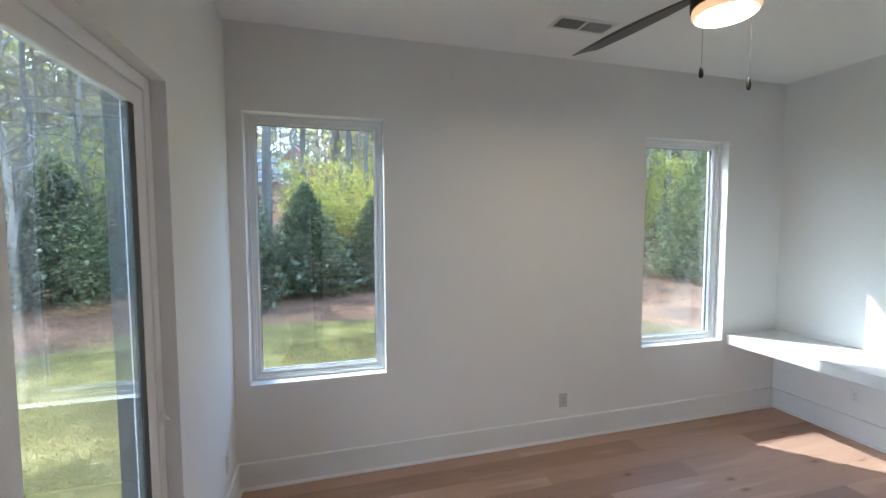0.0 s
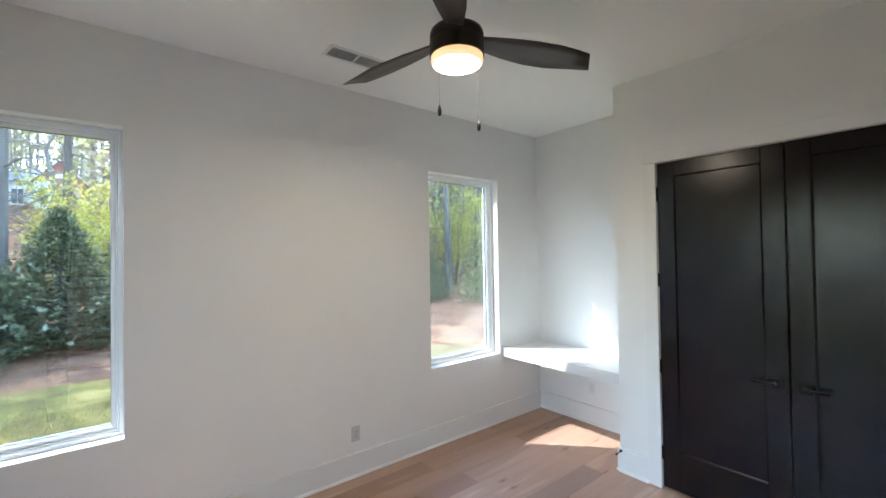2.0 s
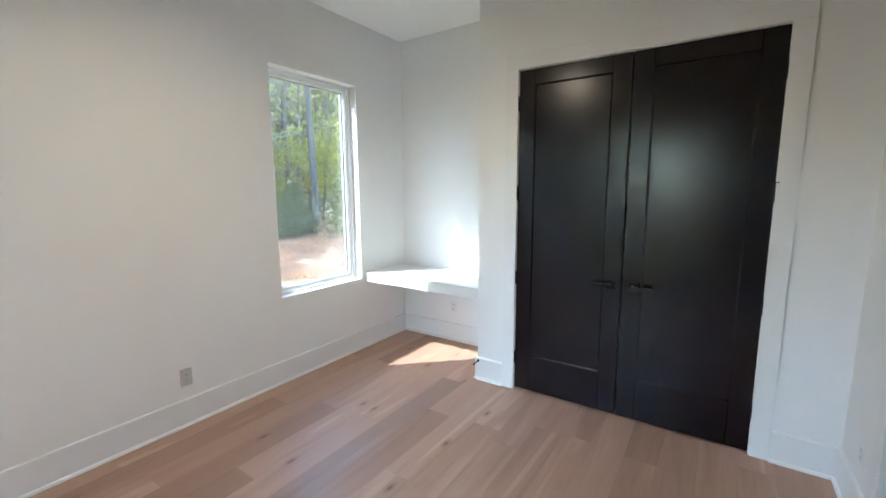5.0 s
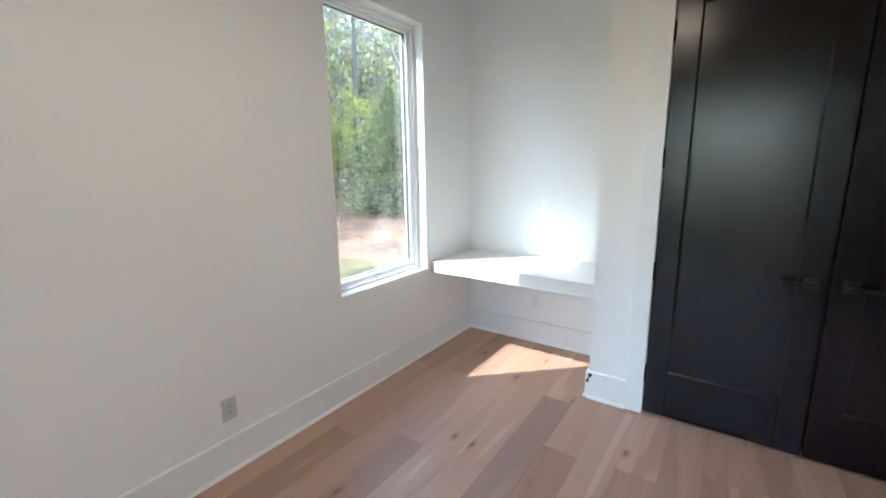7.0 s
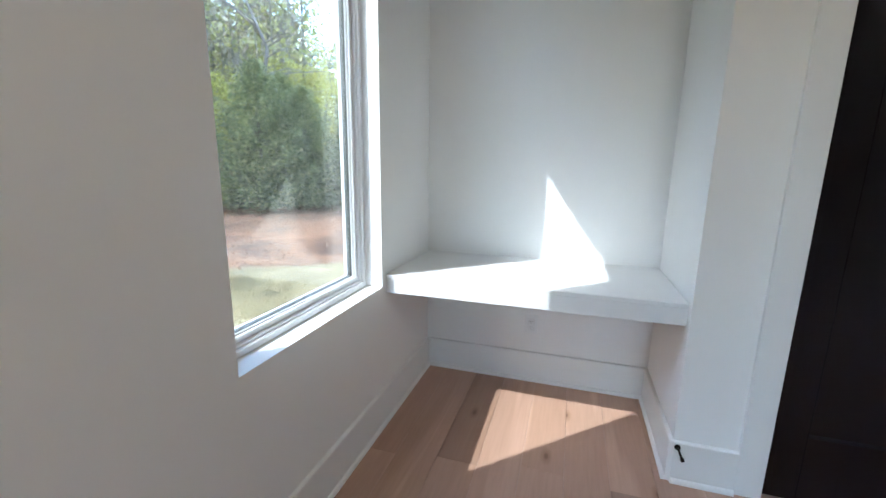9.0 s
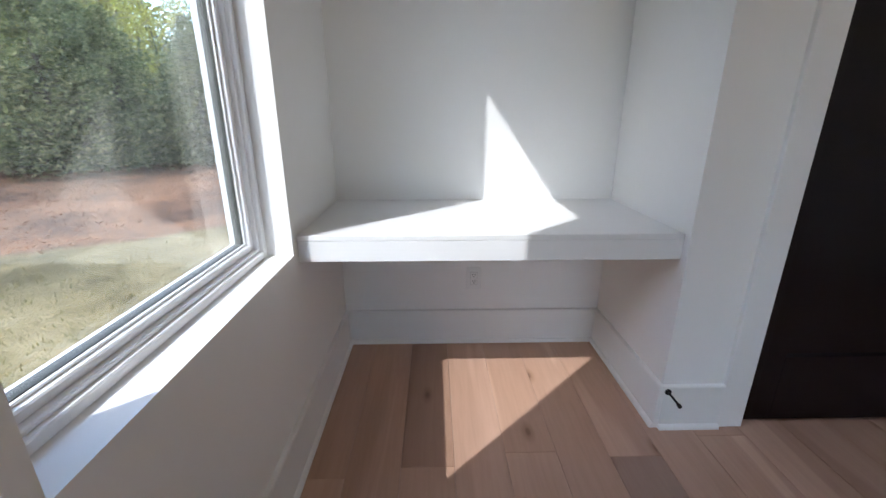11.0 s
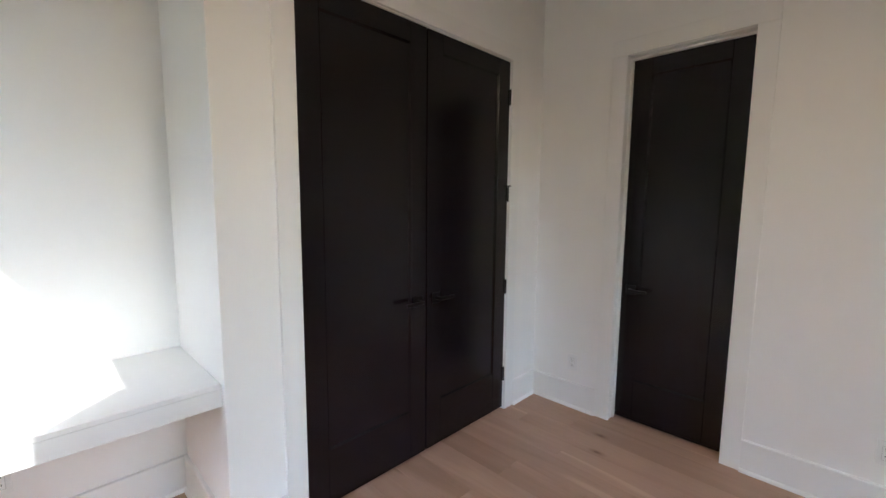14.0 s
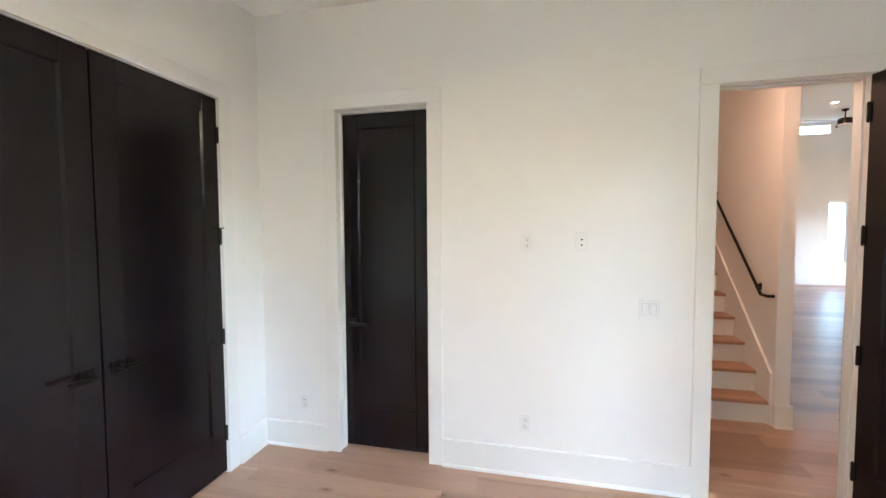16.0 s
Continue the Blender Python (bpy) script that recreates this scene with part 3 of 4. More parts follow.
# ---- small wall and ceiling fittings ----
def outlet(at, rz, label="white duplex outlet in a wall plate", cover="outlet", mat=M_PLATE):
    """Local: plate in the xz plane, looking to -y."""
    o = thing("outlet" if cover == "outlet" else "media_plate", at, label, "outlet" if cover == "outlet" else "wall plate", "", rz)
    part("plate", box(-0.038, 0.038, -0.006, 0, -0.061, 0.061, 0.0025), mat, o)
    if cover == "outlet":
        # grey rim in place of the shade line round the receptacle
        part("seam", box(-0.0185, 0.0185, -0.0068, -0.0058, -0.0355, 0.0355), M_PLATE_SHADE, o)
        part("receptacle", box(-0.0165, 0.0165, -0.008, -0.006, -0.0335, 0.0335, 0.0008), mat, o)
        for zz in (-0.018, 0.018):
            part("slot", box(-0.0075, -0.0045, -0.0086, -0.0079, zz - 0.001, zz + 0.008), M_SLOT, o)
            part("slot", box(0.0045, 0.0075, -0.0086, -0.0079, zz - 0.001, zz + 0.008), M_SLOT, o)
            part("slot", tube((0, -0.0079, zz - 0.008), (0, -0.0086, zz - 0.008), 0.0028, n=10), M_SLOT, o)
    else:
        for zz in (-0.017, 0.017):
            j = part("jack", tube((0, -0.006, zz), (0, -0.012, zz), 0.0055, n=12), M_BRONZE, o, "dark cable jack")
            part("jack_ring", tube((0, -0.006, zz), (0, -0.0085, zz), 0.010, n=12), M_PLATE, j)
    return o


def switch(at, rz, gangs):
    o = thing("light_switch", at, "white two-gang rocker light switch in a wall plate", "light switch", "", rz)
    w = 0.023 * gangs + 0.0125
    part("plate", box(-w, w, -0.006, 0, -0.058, 0.058, 0.0025), M_PLATE, o)
    for k in range(gangs):
        x = (k - (gangs - 1) / 2) * 0.046
        # grey rim draws the shade line in the gap round each rocker
        part("seam", box(x - 0.0190, x + 0.0190, -0.0070, -0.0058, -0.0360, 0.0360), M_PLATE_SHADE, o)
        r = part("rocker", box(x - 0.0165, x + 0.0165, -0.0095, -0.006, -0.0335, 0.0335, 0.002), M_PLATE, o)
        part("rocker_edge", box(x - 0.0165, x + 0.0165, -0.0115, -0.0096, -0.0335, -0.004, 0.0008), M_PLATE, r)


# this plate is coloured grey to stand for the shade on it
outlet((-1.715, 0, 0.34), 0, "white duplex outlet with shade put into its grey plate", "outlet", M_PLATE_SHADE)
outlet((XE, -0.672, 0.365), -90, "white duplex outlet under the floating desk")
outlet((-0.335, YS, 0.341), 180)
outlet((-1.94, YS, 0.350), 180)
outlet((-1.945, YS, 1.532), 180, "white duplex outlet high on the wall")
outlet((-2.277, YS, 1.534), 180, "white media plate with two dark jacks", "media")
switch((-2.67, YS, 1.130), 180, 2)
outlet((XW, -0.27, 0.36), 90)

stop = thing("door_stop", (-0.015, -1.352, 0.168), "black baseboard door stop rod", "door stop")
part("base", tube((0, 0, 0), (-0.008, 0, 0), 0.012), M_BLACK, stop)
part("rod", tube((-0.008, 0, 0), (-0.072, -0.002, -0.004), 0.0045), M_BLACK, stop)
part("rubber_tip", tube((-0.072, -0.002, -0.004), (-0.084, -0.002, -0.005), 0.0075), M_BLACK, stop)


def register():
    v = thing("ceiling_vent", (-1.935, -0.53, ZC), "white steel ceiling register with two banks of louvres", "air vent")
    w, h = 0.222, 0.088
    for s in ((-w, w, -h, -h + 0.026), (-w, w, h - 0.026, h), (-w, -w + 0.03, -h + 0.0262, h - 0.0262), (w - 0.03, w, -h + 0.0262, h - 0.0262), (-0.007, 0.007, -h + 0.0262, h - 0.0262)):
        part("frame", box(*s, -0.006, 0, 0.0015), M_PLATE, v)
    part("backing", box(-w + 0.025, w - 0.025, -h + 0.02, h - 0.02, -0.0008, -0.0002), M_DUCT, v)
    for bank, sgn in ((-1, 46), (1, 34)):
        for k in range(13):
            x = bank * 0.0995 + (k - 6) * 0.0138
            bm = box(-0.0011, 0.0011, -h + 0.0265, h - 0.0265, -0.0065, 0.0065)
            bmesh.ops.rotate(bm, cent=(0, 0, 0), matrix=Matrix.Rotation(radians(sgn), 3, "Y"), verts=bm.verts[:])
            bmesh.ops.translate(bm, vec=(x, 0, -0.0058), verts=bm.verts[:])
            part("slat", bm, M_PLATE, v)
    part("damper_lever", box(w - 0.05, w - 0.042, -h + 0.03, -h + 0.045, -0.018, -0.006, 0.001), M_PLATE, v)


register()
sd = thing("smoke_detector", (-3.96, -0.48, ZC), "round white smoke detector on the ceiling", "smoke detector")
smooth(part("base", lathe([(0.0, 0), (0.066, 0), (0.068, -0.006), (0.066, -0.012), (0.0, -0.012)]), M_PLATE, sd))
smooth(part("cover", lathe([(0.0, -0.0122), (0.058, -0.0122), (0.057, -0.028), (0.050, -0.036), (0.03, -0.040), (0.0, -0.041)]), M_PLATE, sd))


def ceiling_fan(at, label, radius=0.83, turn=-19.0, rod=0.195, lit=True):
    f = thing("ceiling_fan", at, label, "ceiling fan")
    z = -rod
    smooth(part("canopy", lathe([(0, 0), (0.07, 0), (0.07, -0.022), (0.052, -0.042), (0.018, -0.05), (0, -0.05)]), M_BRONZE, f))
    part("downrod", tube((0, 0, -0.04), (0, 0, z - 0.01), 0.0135), M_BRONZE, f)
    smooth(part("motor_housing", lathe([(0, z), (0.03, z), (0.04, z - 0.012), (0.105, z - 0.016), (0.132, z - 0.028), (0.139, z - 0.045), (0.139, z - 0.088), (0, z - 0.088)]), M_BRONZE, f))
    part("light_housing", lathe([(0, z - 0.0885), (0.139, z - 0.0885), (0.141, z - 0.092), (0.141, z - 0.158), (0.136, z - 0.160), (0, z - 0.160)], 40), M_BRONZE, f)
    smooth(part("lens_rim", lathe([(0.121, z - 0.1605), (0.134, z - 0.1605), (0.1335, z - 0.187), (0.127, z - 0.196), (0.121, z - 0.199)], 40), M_RIM if lit else M_PLATE, f, "warm frosted edge of the lamp"))
    smooth(part("lamp_lens", lathe([(0, z - 0.1605), (0.1205, z - 0.1605), (0.1205, z - 0.199), (0.08, z - 0.205), (0, z - 0.207)], 40), M_LAMP if lit else M_PLATE, f, "lit frosted lens with warm light"))
    for k in range(3):
        a = radians(turn + 120 * k)
        bm = bmesh.new()
        st = [(q * radius, w) for q, w in ((0.12, 0.038), (0.20, 0.052), (0.36, 0.076), (0.54, 0.092), (0.72, 0.092), (0.86, 0.078), (0.96, 0.060))]
        top, low = [], []
        pitch = radians(-13)
        for r, w in st:
            sweep = 0.02 * math.sin(r * 3.2)
            row_t, row_l = [], []
            for s in (-1, -0.4, 0.4, 1):
                y = w * s + sweep
                zz = z - 0.055 + y * math.sin(pitch) - 0.004 * (s * s)
                cut = 0.05 * radius * (1 + s) * (r > 0.95 * radius)
                row_t.append(bm.verts.new((r + cut, y * math.cos(pitch), zz + 0.0035)))
                row_l.append(bm.verts.new((r + cut, y * math.cos(pitch), zz - 0.0035)))
            top.append(row_t), low.append(row_l)
        for i in range(len(st) - 1):
            for j in range(3):
                bm.faces.new((top[i][j], top[i + 1][j], top[i + 1][j + 1], top[i][j + 1]))
                bm.faces.new((low[i][j], low[i][j + 1], low[i + 1][j + 1], low[i + 1][j]))
            bm.faces.new((top[i][0], low[i][0], low[i + 1][0], top[i + 1][0]))
            bm.faces.new((top[i][3], top[i + 1][3], low[i + 1][3], low[i][3]))
        for e in (0, -1):
            for j in range(3):
                bm.faces.new((top[e][j], top[e][j + 1], low[e][j + 1], low[e][j]))
        bmesh.ops.rotate(bm, cent=(0, 0, 0), matrix=Matrix.Rotation(a, 3, "Z"), verts=bm.verts[:])
        smooth(part("blade", bm, M_BLADE, f))
    return f


FAN = (-1.865, -1.52, ZC)
fan = ceiling_fan(FAN, "dark bronze three-blade ceiling fan with lit drum lamp and chains")
for (x, y, zt, zb) in ((-0.100, 0.025, -0.380, 2.548 - ZC), (0.132, -0.015, -0.380, 2.502 - ZC)):
    c = part("pull_chain", tube((x, y, zt + 0.03), (x, y, zb), 0.0008, n=6), M_BRONZE, fan, "thin pull chain")
    smooth(part("pull_fob", lathe([(0, zb + 0.004), (0.004, zb), (0.009, zb - 0.022), (0.0105, zb - 0.038), (0.007, zb - 0.052), (0, zb - 0.056)], 14, at=(x, y, 0)), M_BLACK, c, "black teardrop fob"))
lamp = bpy.data.lights.new("fan_bulb", "AREA")
lamp.shape, lamp.size, lamp.energy, lamp.color = "DISK", 0.19, 0.9, (1.0, 0.76, 0.56)
new("fan_bulb", lamp).matrix_world = look((FAN[0], FAN[1], ZC - 0.407), (FAN[0], FAN[1], 0))

# ---- hall, stairs and great room beyond the entry ----
YH = YS - 0.13
structure("wall_stair", box(-3.985, -3.875, -9.0, -4.72, 0, 5.6), M_WALL, "white wall beside the staircase", "wall")
structure("wall_hall_end", box(-2.90, -2.78, -9.0, YH, 0, 5.6), M_WALL, "white wall closing the hall", "wall")
structure("wall_stair_back", box(-4.0, -2.78, -9.12, -9.0, 0, 5.6), M_WALL, "white wall at the head of the stairs", "wall")
structure("ceiling_hall", box(-11.6, -2.9, -4.9, YH, ZC - 0.2, ZC + 0.1), M_CEIL, "white hall ceiling", "ceiling")
structure("ceiling_stair", box(-3.875, -2.9, -9.0, -4.9, 5.5, 5.6), M_CEIL, "white stairwell ceiling", "ceiling")
structure("ceiling_great", box(-11.6, -4.045, -14.4, -4.9, 4.47, 4.6), M_CEIL, "high white ceiling", "ceiling")
structure("wall_great_header", box(-11.6, -2.78, -4.92, -4.9, ZC + 0.1, 5.6), M_WALL, "white wall above the hall", "wall")
FW = (-10.22, -9.74, 0.62, 2.30)
FC = (-9.70, -8.98, 4.15, 4.38)
structure("wall_great_far", holed("x", -11.6, -3.9, -14.6, -14.4, 0, 4.6, [FW, FC]), M_WALL, "white far wall with a tall window", "wall")
structure("wall_great_west", holed("y", -14.6, -3.74, -11.8, -11.6, 0, 4.6, [(-12.6, -11.2, 0.7, 2.4)]), M_WALL, "white outer wall", "wall")
structure("wall_great_east", box(-4.045, -3.9, -14.4, -9.0, 0, 4.6), M_WALL, "white wall", "wall")
structure("wall_west_room", box(-11.6, XW - 0.2, -3.74, -3.6, 0, 3.4), M_WALL, "white outer wall", "wall")
board("baseboard", [(-11.6, -14.4, -4.045, -14.4, 0, 1), (-4.0, -4.72, -3.875, -4.72, 0, 1), (-3.985, -9.0, -3.985, -4.705, -1, 0)], BL)

far_win = tagged(new("window_3"), "tall window in the far wall with bright daylight", "window", "", "structure")
for s in ((FW[0], FW[0] + 0.05, FW[2], FW[3]), (FW[1] - 0.05, FW[1], FW[2], FW[3]), (FW[0] + 0.0505, FW[1] - 0.0505, FW[2], FW[2] + 0.05), (FW[0] + 0.0505, FW[1] - 0.0505, FW[3] - 0.05, FW[3])):
    part("frame", box(s[0], s[1], -14.55, -14.48, s[2], s[3], 0.003), M_VINYL, far_win)
p = part("pane", box(FW[0] + 0.05, FW[1] - 0.05, -14.52, -14.516, FW[2] + 0.05, FW[3] - 0.05), M_GLASS, far_win)
p.visible_shadow = False


def staircase():
    s = thing("staircase", (-3.4, -4.78, 0), "staircase with oak treads, white risers and skirt board", "staircase")
    rise, run, n = 0.190, 0.212, 16
    for k in range(n):
        y = -run * k
        part("riser", box(-0.475, 0.5, y - 0.02, y, rise * k, rise * (k + 1) - 0.028, 0.001), M_TRIM, s)
        part("tread", box(-0.475, 0.5, y - run - 0.02, y + 0.024, rise * (k + 1) - 0.0275, rise * (k + 1), 0.006, seg=2), M_TREAD, s)
    part("carriage", stair_side(-0.4745, -0.456, rise, run, n, -0.02, 0.40), M_TRIM, s, "white skirt board")
    return s


def stair_side(x0, x1, rise, run, n, low, high):
    """A sloping board beside the steps."""
    bm = bmesh.new()
    prof = [(0.03, 0.0), (0.03, high + 0.03), (-run * n, rise * n + high), (-run * n, rise * n - 0.25), (-0.3, 0.0)]
    a = [bm.verts.new((x0, y, z)) for y, z in prof]
    b = [bm.verts.new((x1, y, z)) for y, z in prof]
    for i in range(len(prof)):
        j = (i + 1) % len(prof)
        bm.faces.new((a[i], a[j], b[j], b[i]))
    bm.faces.new(a[::-1]), bm.faces.new(b)
    return bm


staircase()
rail = thing("handrail", (-3.845, -4.74, 1.06), "black wall-mounted stair handrail", "handrail")
sl = 0.190 / 0.212
part("rail", tube((0.02, -0.13, 0.0), (0.02, -3.2, 3.07 * sl), 0.0125, n=10), M_BLACK, rail)
part("level_end", tube((0.02, -0.03, 0.0), (0.02, -0.134, 0.0), 0.0123, n=10), M_BLACK, rail)
part("return", tube((-0.03, -0.028, 0.0), (0.02, -0.028, 0.0), 0.012, n=10), M_BLACK, rail)
for y in (-0.24, -1.2, -2.2):
    z = (-0.13 - y) * sl
    b = part("bracket", tube((-0.03, y, z - 0.045), (0.02, y, z - 0.012), 0.007, n=8), M_BLACK, rail)
    part("bracket_plate", box(-0.03, -0.024, y - 0.02, y + 0.02, z - 0.075, z - 0.015, 0.002), M_BLACK, b)
outlet((-3.875, -5.55, 1.12), 90, "white light switch plate beside the stairs")

for at in ((-8.62, -12.4, 4.47), (-6.4, -9.0, 4.47), (-3.39, -5.6, 5.5), (-3.35, -4.3, ZC - 0.2)):
    c = thing("recessed_light", at, "round recessed ceiling downlight, lit warm", "ceiling light", "recessed downlights")
    smooth(part("trim_ring", lathe([(0.062, 0), (0.085, 0), (0.085, -0.004), (0.062, -0.006)]), M_PLATE, c))
    part("lens", lathe([(0, -0.002), (0.0615, -0.002), (0.0615, -0.0035), (0, -0.0035)]), M_CAN, c)
    d = bpy.data.lights.new("downlight", "AREA")
    d.shape, d.size, d.energy, d.color = "DISK", 0.12, 0.42, (1.0, 0.48, 0.30)
    new("downlight", d).matrix_world = look((at[0], at[1], at[2] - 0.012), (at[0], at[1], 0))
ceiling_fan((-9.25, -13.1, 4.47), "dark ceiling fan in the great room", 0.90, 6.0, 0.20, False)
# warm fill lamp added in the unseen west opening to brighten the great room
area("great_room_fill", (-11.62, -11.9, 1.55), (-5, -11.9, 1.3), 1.38, 1.68, 1.5, (1.0, 0.82, 0.72))

# ---- outdoors ----
GZ = -0.42


def ground_height(x, y):
    """Level lawn by the house, then a wooded bank that climbs away from it."""
    d = max(0.0, y + 0.12 * x - 13.0)
    return GZ + min(13.0, 0.0042 * d * d) + 0.10 * noise.noise(Vector((x * 0.25, y * 0.25, 0.0))) * min(1.0, max(0.0, (y - 1.0) / 3.0))


def ground():
    bm = bmesh.new()
    xs = [-900, -300, -120] + [-70 + 2.5 * i for i in range(57)] + [120, 300, 900]
    ys = [-900, -200, -60, -20, 0.0] + [1.5 * i for i in range(1, 47)] + [90, 150, 400, 900]
    grid = [[bm.verts.new((x, y, ground_height(x, y))) for x in xs] for y in ys]
    for j in range(len(ys) - 1):
        for i in range(len(xs) - 1):
            bm.faces.new((grid[j][i], grid[j][i + 1], grid[j + 1][i + 1], grid[j + 1][i]))
    ob = smooth(structure("ground", bm, M_GROUND, "patchy sunlit lawn running into a bed of brown pine straw", "lawn"))
    return ob


ground()
structure("eave", box(XW - 0.66, XW - 0.2, -4.6, 0.5, 2.86, 2.93), M_FOUND, "white soffit of the roof overhang", "eave")
structure("outer_skirt", box(XW - 0.2, XE + 0.2, -0.05, 0.19, -1.0, -0.002), M_FOUND, "foundation under the outer wall", "wall")

rng = np.random.default_rng(7)


def leaf_cloud(name, centres, size, mat, parent=None, spread=0.4, aspect=0.45, droop=0.0):
    """Small pointed leaves, one at each centre, turned at random."""
    n = len(centres)
    u = rng.normal(size=(n, 3))
    u[:, 2] -= droop
    u /= np.linalg.norm(u, axis=1)[:, None]
    w = rng.normal(size=(n, 3))
    w -= (w * u).sum(1)[:, None] * u
    w /= np.linalg.norm(w, axis=1)[:, None]
    s = (size * rng.uniform(1 - spread, 1 + spread, n))[:, None]
    c = np.asarray(centres)
    v = np.stack([c - u * s, c + w * s * aspect - u * s * 0.1, c + u * s, c - w * s * aspect - u * s * 0.1], 1).reshape(-1, 3)
    f = np.arange(4 * n).reshape(-1, 4)
    me = bpy.data.meshes.new(name)
    me.from_pydata(v.tolist(), [], f.tolist())
    me.materials.append(mat)
    ob = new(name, me)
    ob.parent = parent
    return ob


def limb(bm, a, b, r0, r1, n=6, bend=0.0):
    a, b = Vector(a), Vector(b)
    m = (a + b) / 2 + Vector((0, 0, bend))
    tube(a, m, r0, (r0 + r1) / 2, n, bm, False)
    tube(m, b, (r0 + r1) / 2, r1, n, bm, False)


def sprays(name, at, dirs, size, mat, parent, fingers=6):
    """Flat fans of narrow leaves that share one stalk, spread along the given directions."""
    n = len(at)
    u = dirs / np.linalg.norm(dirs, axis=1)[:, None]
    w = np.cross(u, rng.normal(size=(n, 3)) * 0.55 + np.array((0, 0, 1.0)))
    w /= np.linalg.norm(w, axis=1)[:, None]
    up = np.cross(w, u)
    rows = [at]
    for k in range(fingers):
        ang = (k / (fingers - 1) - 0.5) * 2.1 + rng.normal(size=n) * 0.12
        ln = (size * (1.0 - 0.30 * abs(k / (fingers - 1) - 0.5) * 2) * rng.uniform(0.65, 1.35, n))[:, None]
        d = u * np.cos(ang)[:, None] + w * np.sin(ang)[:, None] + up * rng.normal(size=n)[:, None] * 0.14
        side = np.cross(up, d) * ln * 0.17
        rows += [at + d * ln * 0.55 + side, at + d * ln - up * ln * 0.12, at + d * ln * 0.55 - side]
    m = len(rows)
    v = np.stack(rows, 1).reshape(-1, 3)
    one = np.array([(0, 1 + 3 * k, 2 + 3 * k, 3 + 3 * k) for k in range(fingers)])
    f = (one[None] + (np.arange(n) * m)[:, None, None]).reshape(-1, 4)
    me = bpy.data.meshes.new(name)
    me.from_pydata(v.tolist(), [], f.tolist())
    me.materials.append(mat)
    ob = new(name, me)
    ob.parent = parent
    return ob


def evergreen(label, h, r, seed, sprigs=1500, fluffy=1.0, taper=0.78, mat=M_CONIFER, bare=0.04, ragged=1.0):
    """A dense cone of upswept sprays on a short trunk, with an uneven outline."""
    global rng
    rng = np.random.default_rng(seed)
    t = thing("evergreen_tree", (0, 0, 0), label, "tree", "evergreen hedge row")
    bm = bmesh.new()
    tube((0, 0, -0.1), (0, 0, h * 0.92), 0.05 + 0.012 * h, 0.008, 8, bm)
    pts, dirs, sizes = [], [], []
    for k in range(sprigs):
        u = rng.uniform(0.0, 1.0) ** 1.25
        a = rng.uniform(0, math.tau)
        lobe = 1 + ragged * (0.14 * math.sin(a * 3 + seed + u * 9) + 0.14 * math.sin(a * 5 - u * 21) + 0.10 * math.sin(a * 2 + u * 34))
        reach = r * (1 - u) ** taper * lobe * (0.90 + 0.25 * rng.random()) + 0.05
        if u < 0.12:
            reach *= 0.72 + 2.3 * u
        base = Vector((0, 0, h * (bare + (0.96 - bare) * u)))
        tip = Vector((math.cos(a) * reach, math.sin(a) * reach, base.z + reach * rng.uniform(-0.10, 0.28)))
        if k % 9 == 0:
            tube(base, tip, 0.010, 0.003, 4, bm, False)
        out = np.array(tip - base) / max((tip - base).length, 0.01)
        for q in rng.uniform(0.5, 1.04, 3):
            pts.append(np.array(base) * (1 - q) + np.array(tip) * q + rng.normal(size=3) * 0.05)
            dirs.append(out + rng.normal(size=3) * 0.36 + np.array((0, 0, 0.25 + 0.9 * u * u)))
            sizes.append(1.15 - 0.6 * u)
    part("trunk", bm, M_BARK, t)
    sprays("crown", np.array(pts), np.array(dirs), 0.125 * fluffy * np.array(sizes), mat, t)
    return t


def pine(label, h, seed, crown_at=0.6, needles=34, boughs=46):
    global rng
    rng = np.random.default_rng(seed)
    t = thing("pine_tree", (0, 0, 0), label, "tree", "tall pines")
    bm = bmesh.new()
    r = 0.10 + h * 0.0065
    at = Vector((0, 0, -0.3))
    step = h / 7
    for k in range(7):
        nx = at + Vector((rng.normal() * 0.07, rng.normal() * 0.07, step))
        tube(at, nx, r * (1 - k / 7.8), r * (1 - (k + 1) / 7.8), 9, bm, False)
        at = nx
    pts = []
    for k in range(boughs):
        z = h * (rng.uniform(0.25, crown_at) if k < 9 else rng.uniform(crown_at, 1.0))
        a = rng.uniform(0, math.tau)
        ln = (0.5 + 1.3 * rng.random()) if k < 9 else h * 0.16 * (1.25 - z / h) * rng.uniform(0.7, 1.4) + 0.4
        tip = Vector((math.cos(a) * ln, math.sin(a) * ln, z + ln * rng.uniform(-0.15, 0.4)))
        limb(bm, (0, 0, z), tip, 0.035, 0.008, 5, 0.08)
        if k >= 9:
            for c in rng.uniform(0.45, 1.0, 4):
                pts.append(np.array((0, 0, z)) * (1 - c) + np.array(tip) * c + rng.normal(size=(needles, 3)) * 0.24)
    part("trunk", bm, M_BARK, t)
    leaf_cloud("crown", np.concatenate(pts), 0.15, M_NEEDLE, t, 0.4, 0.10)
    return t


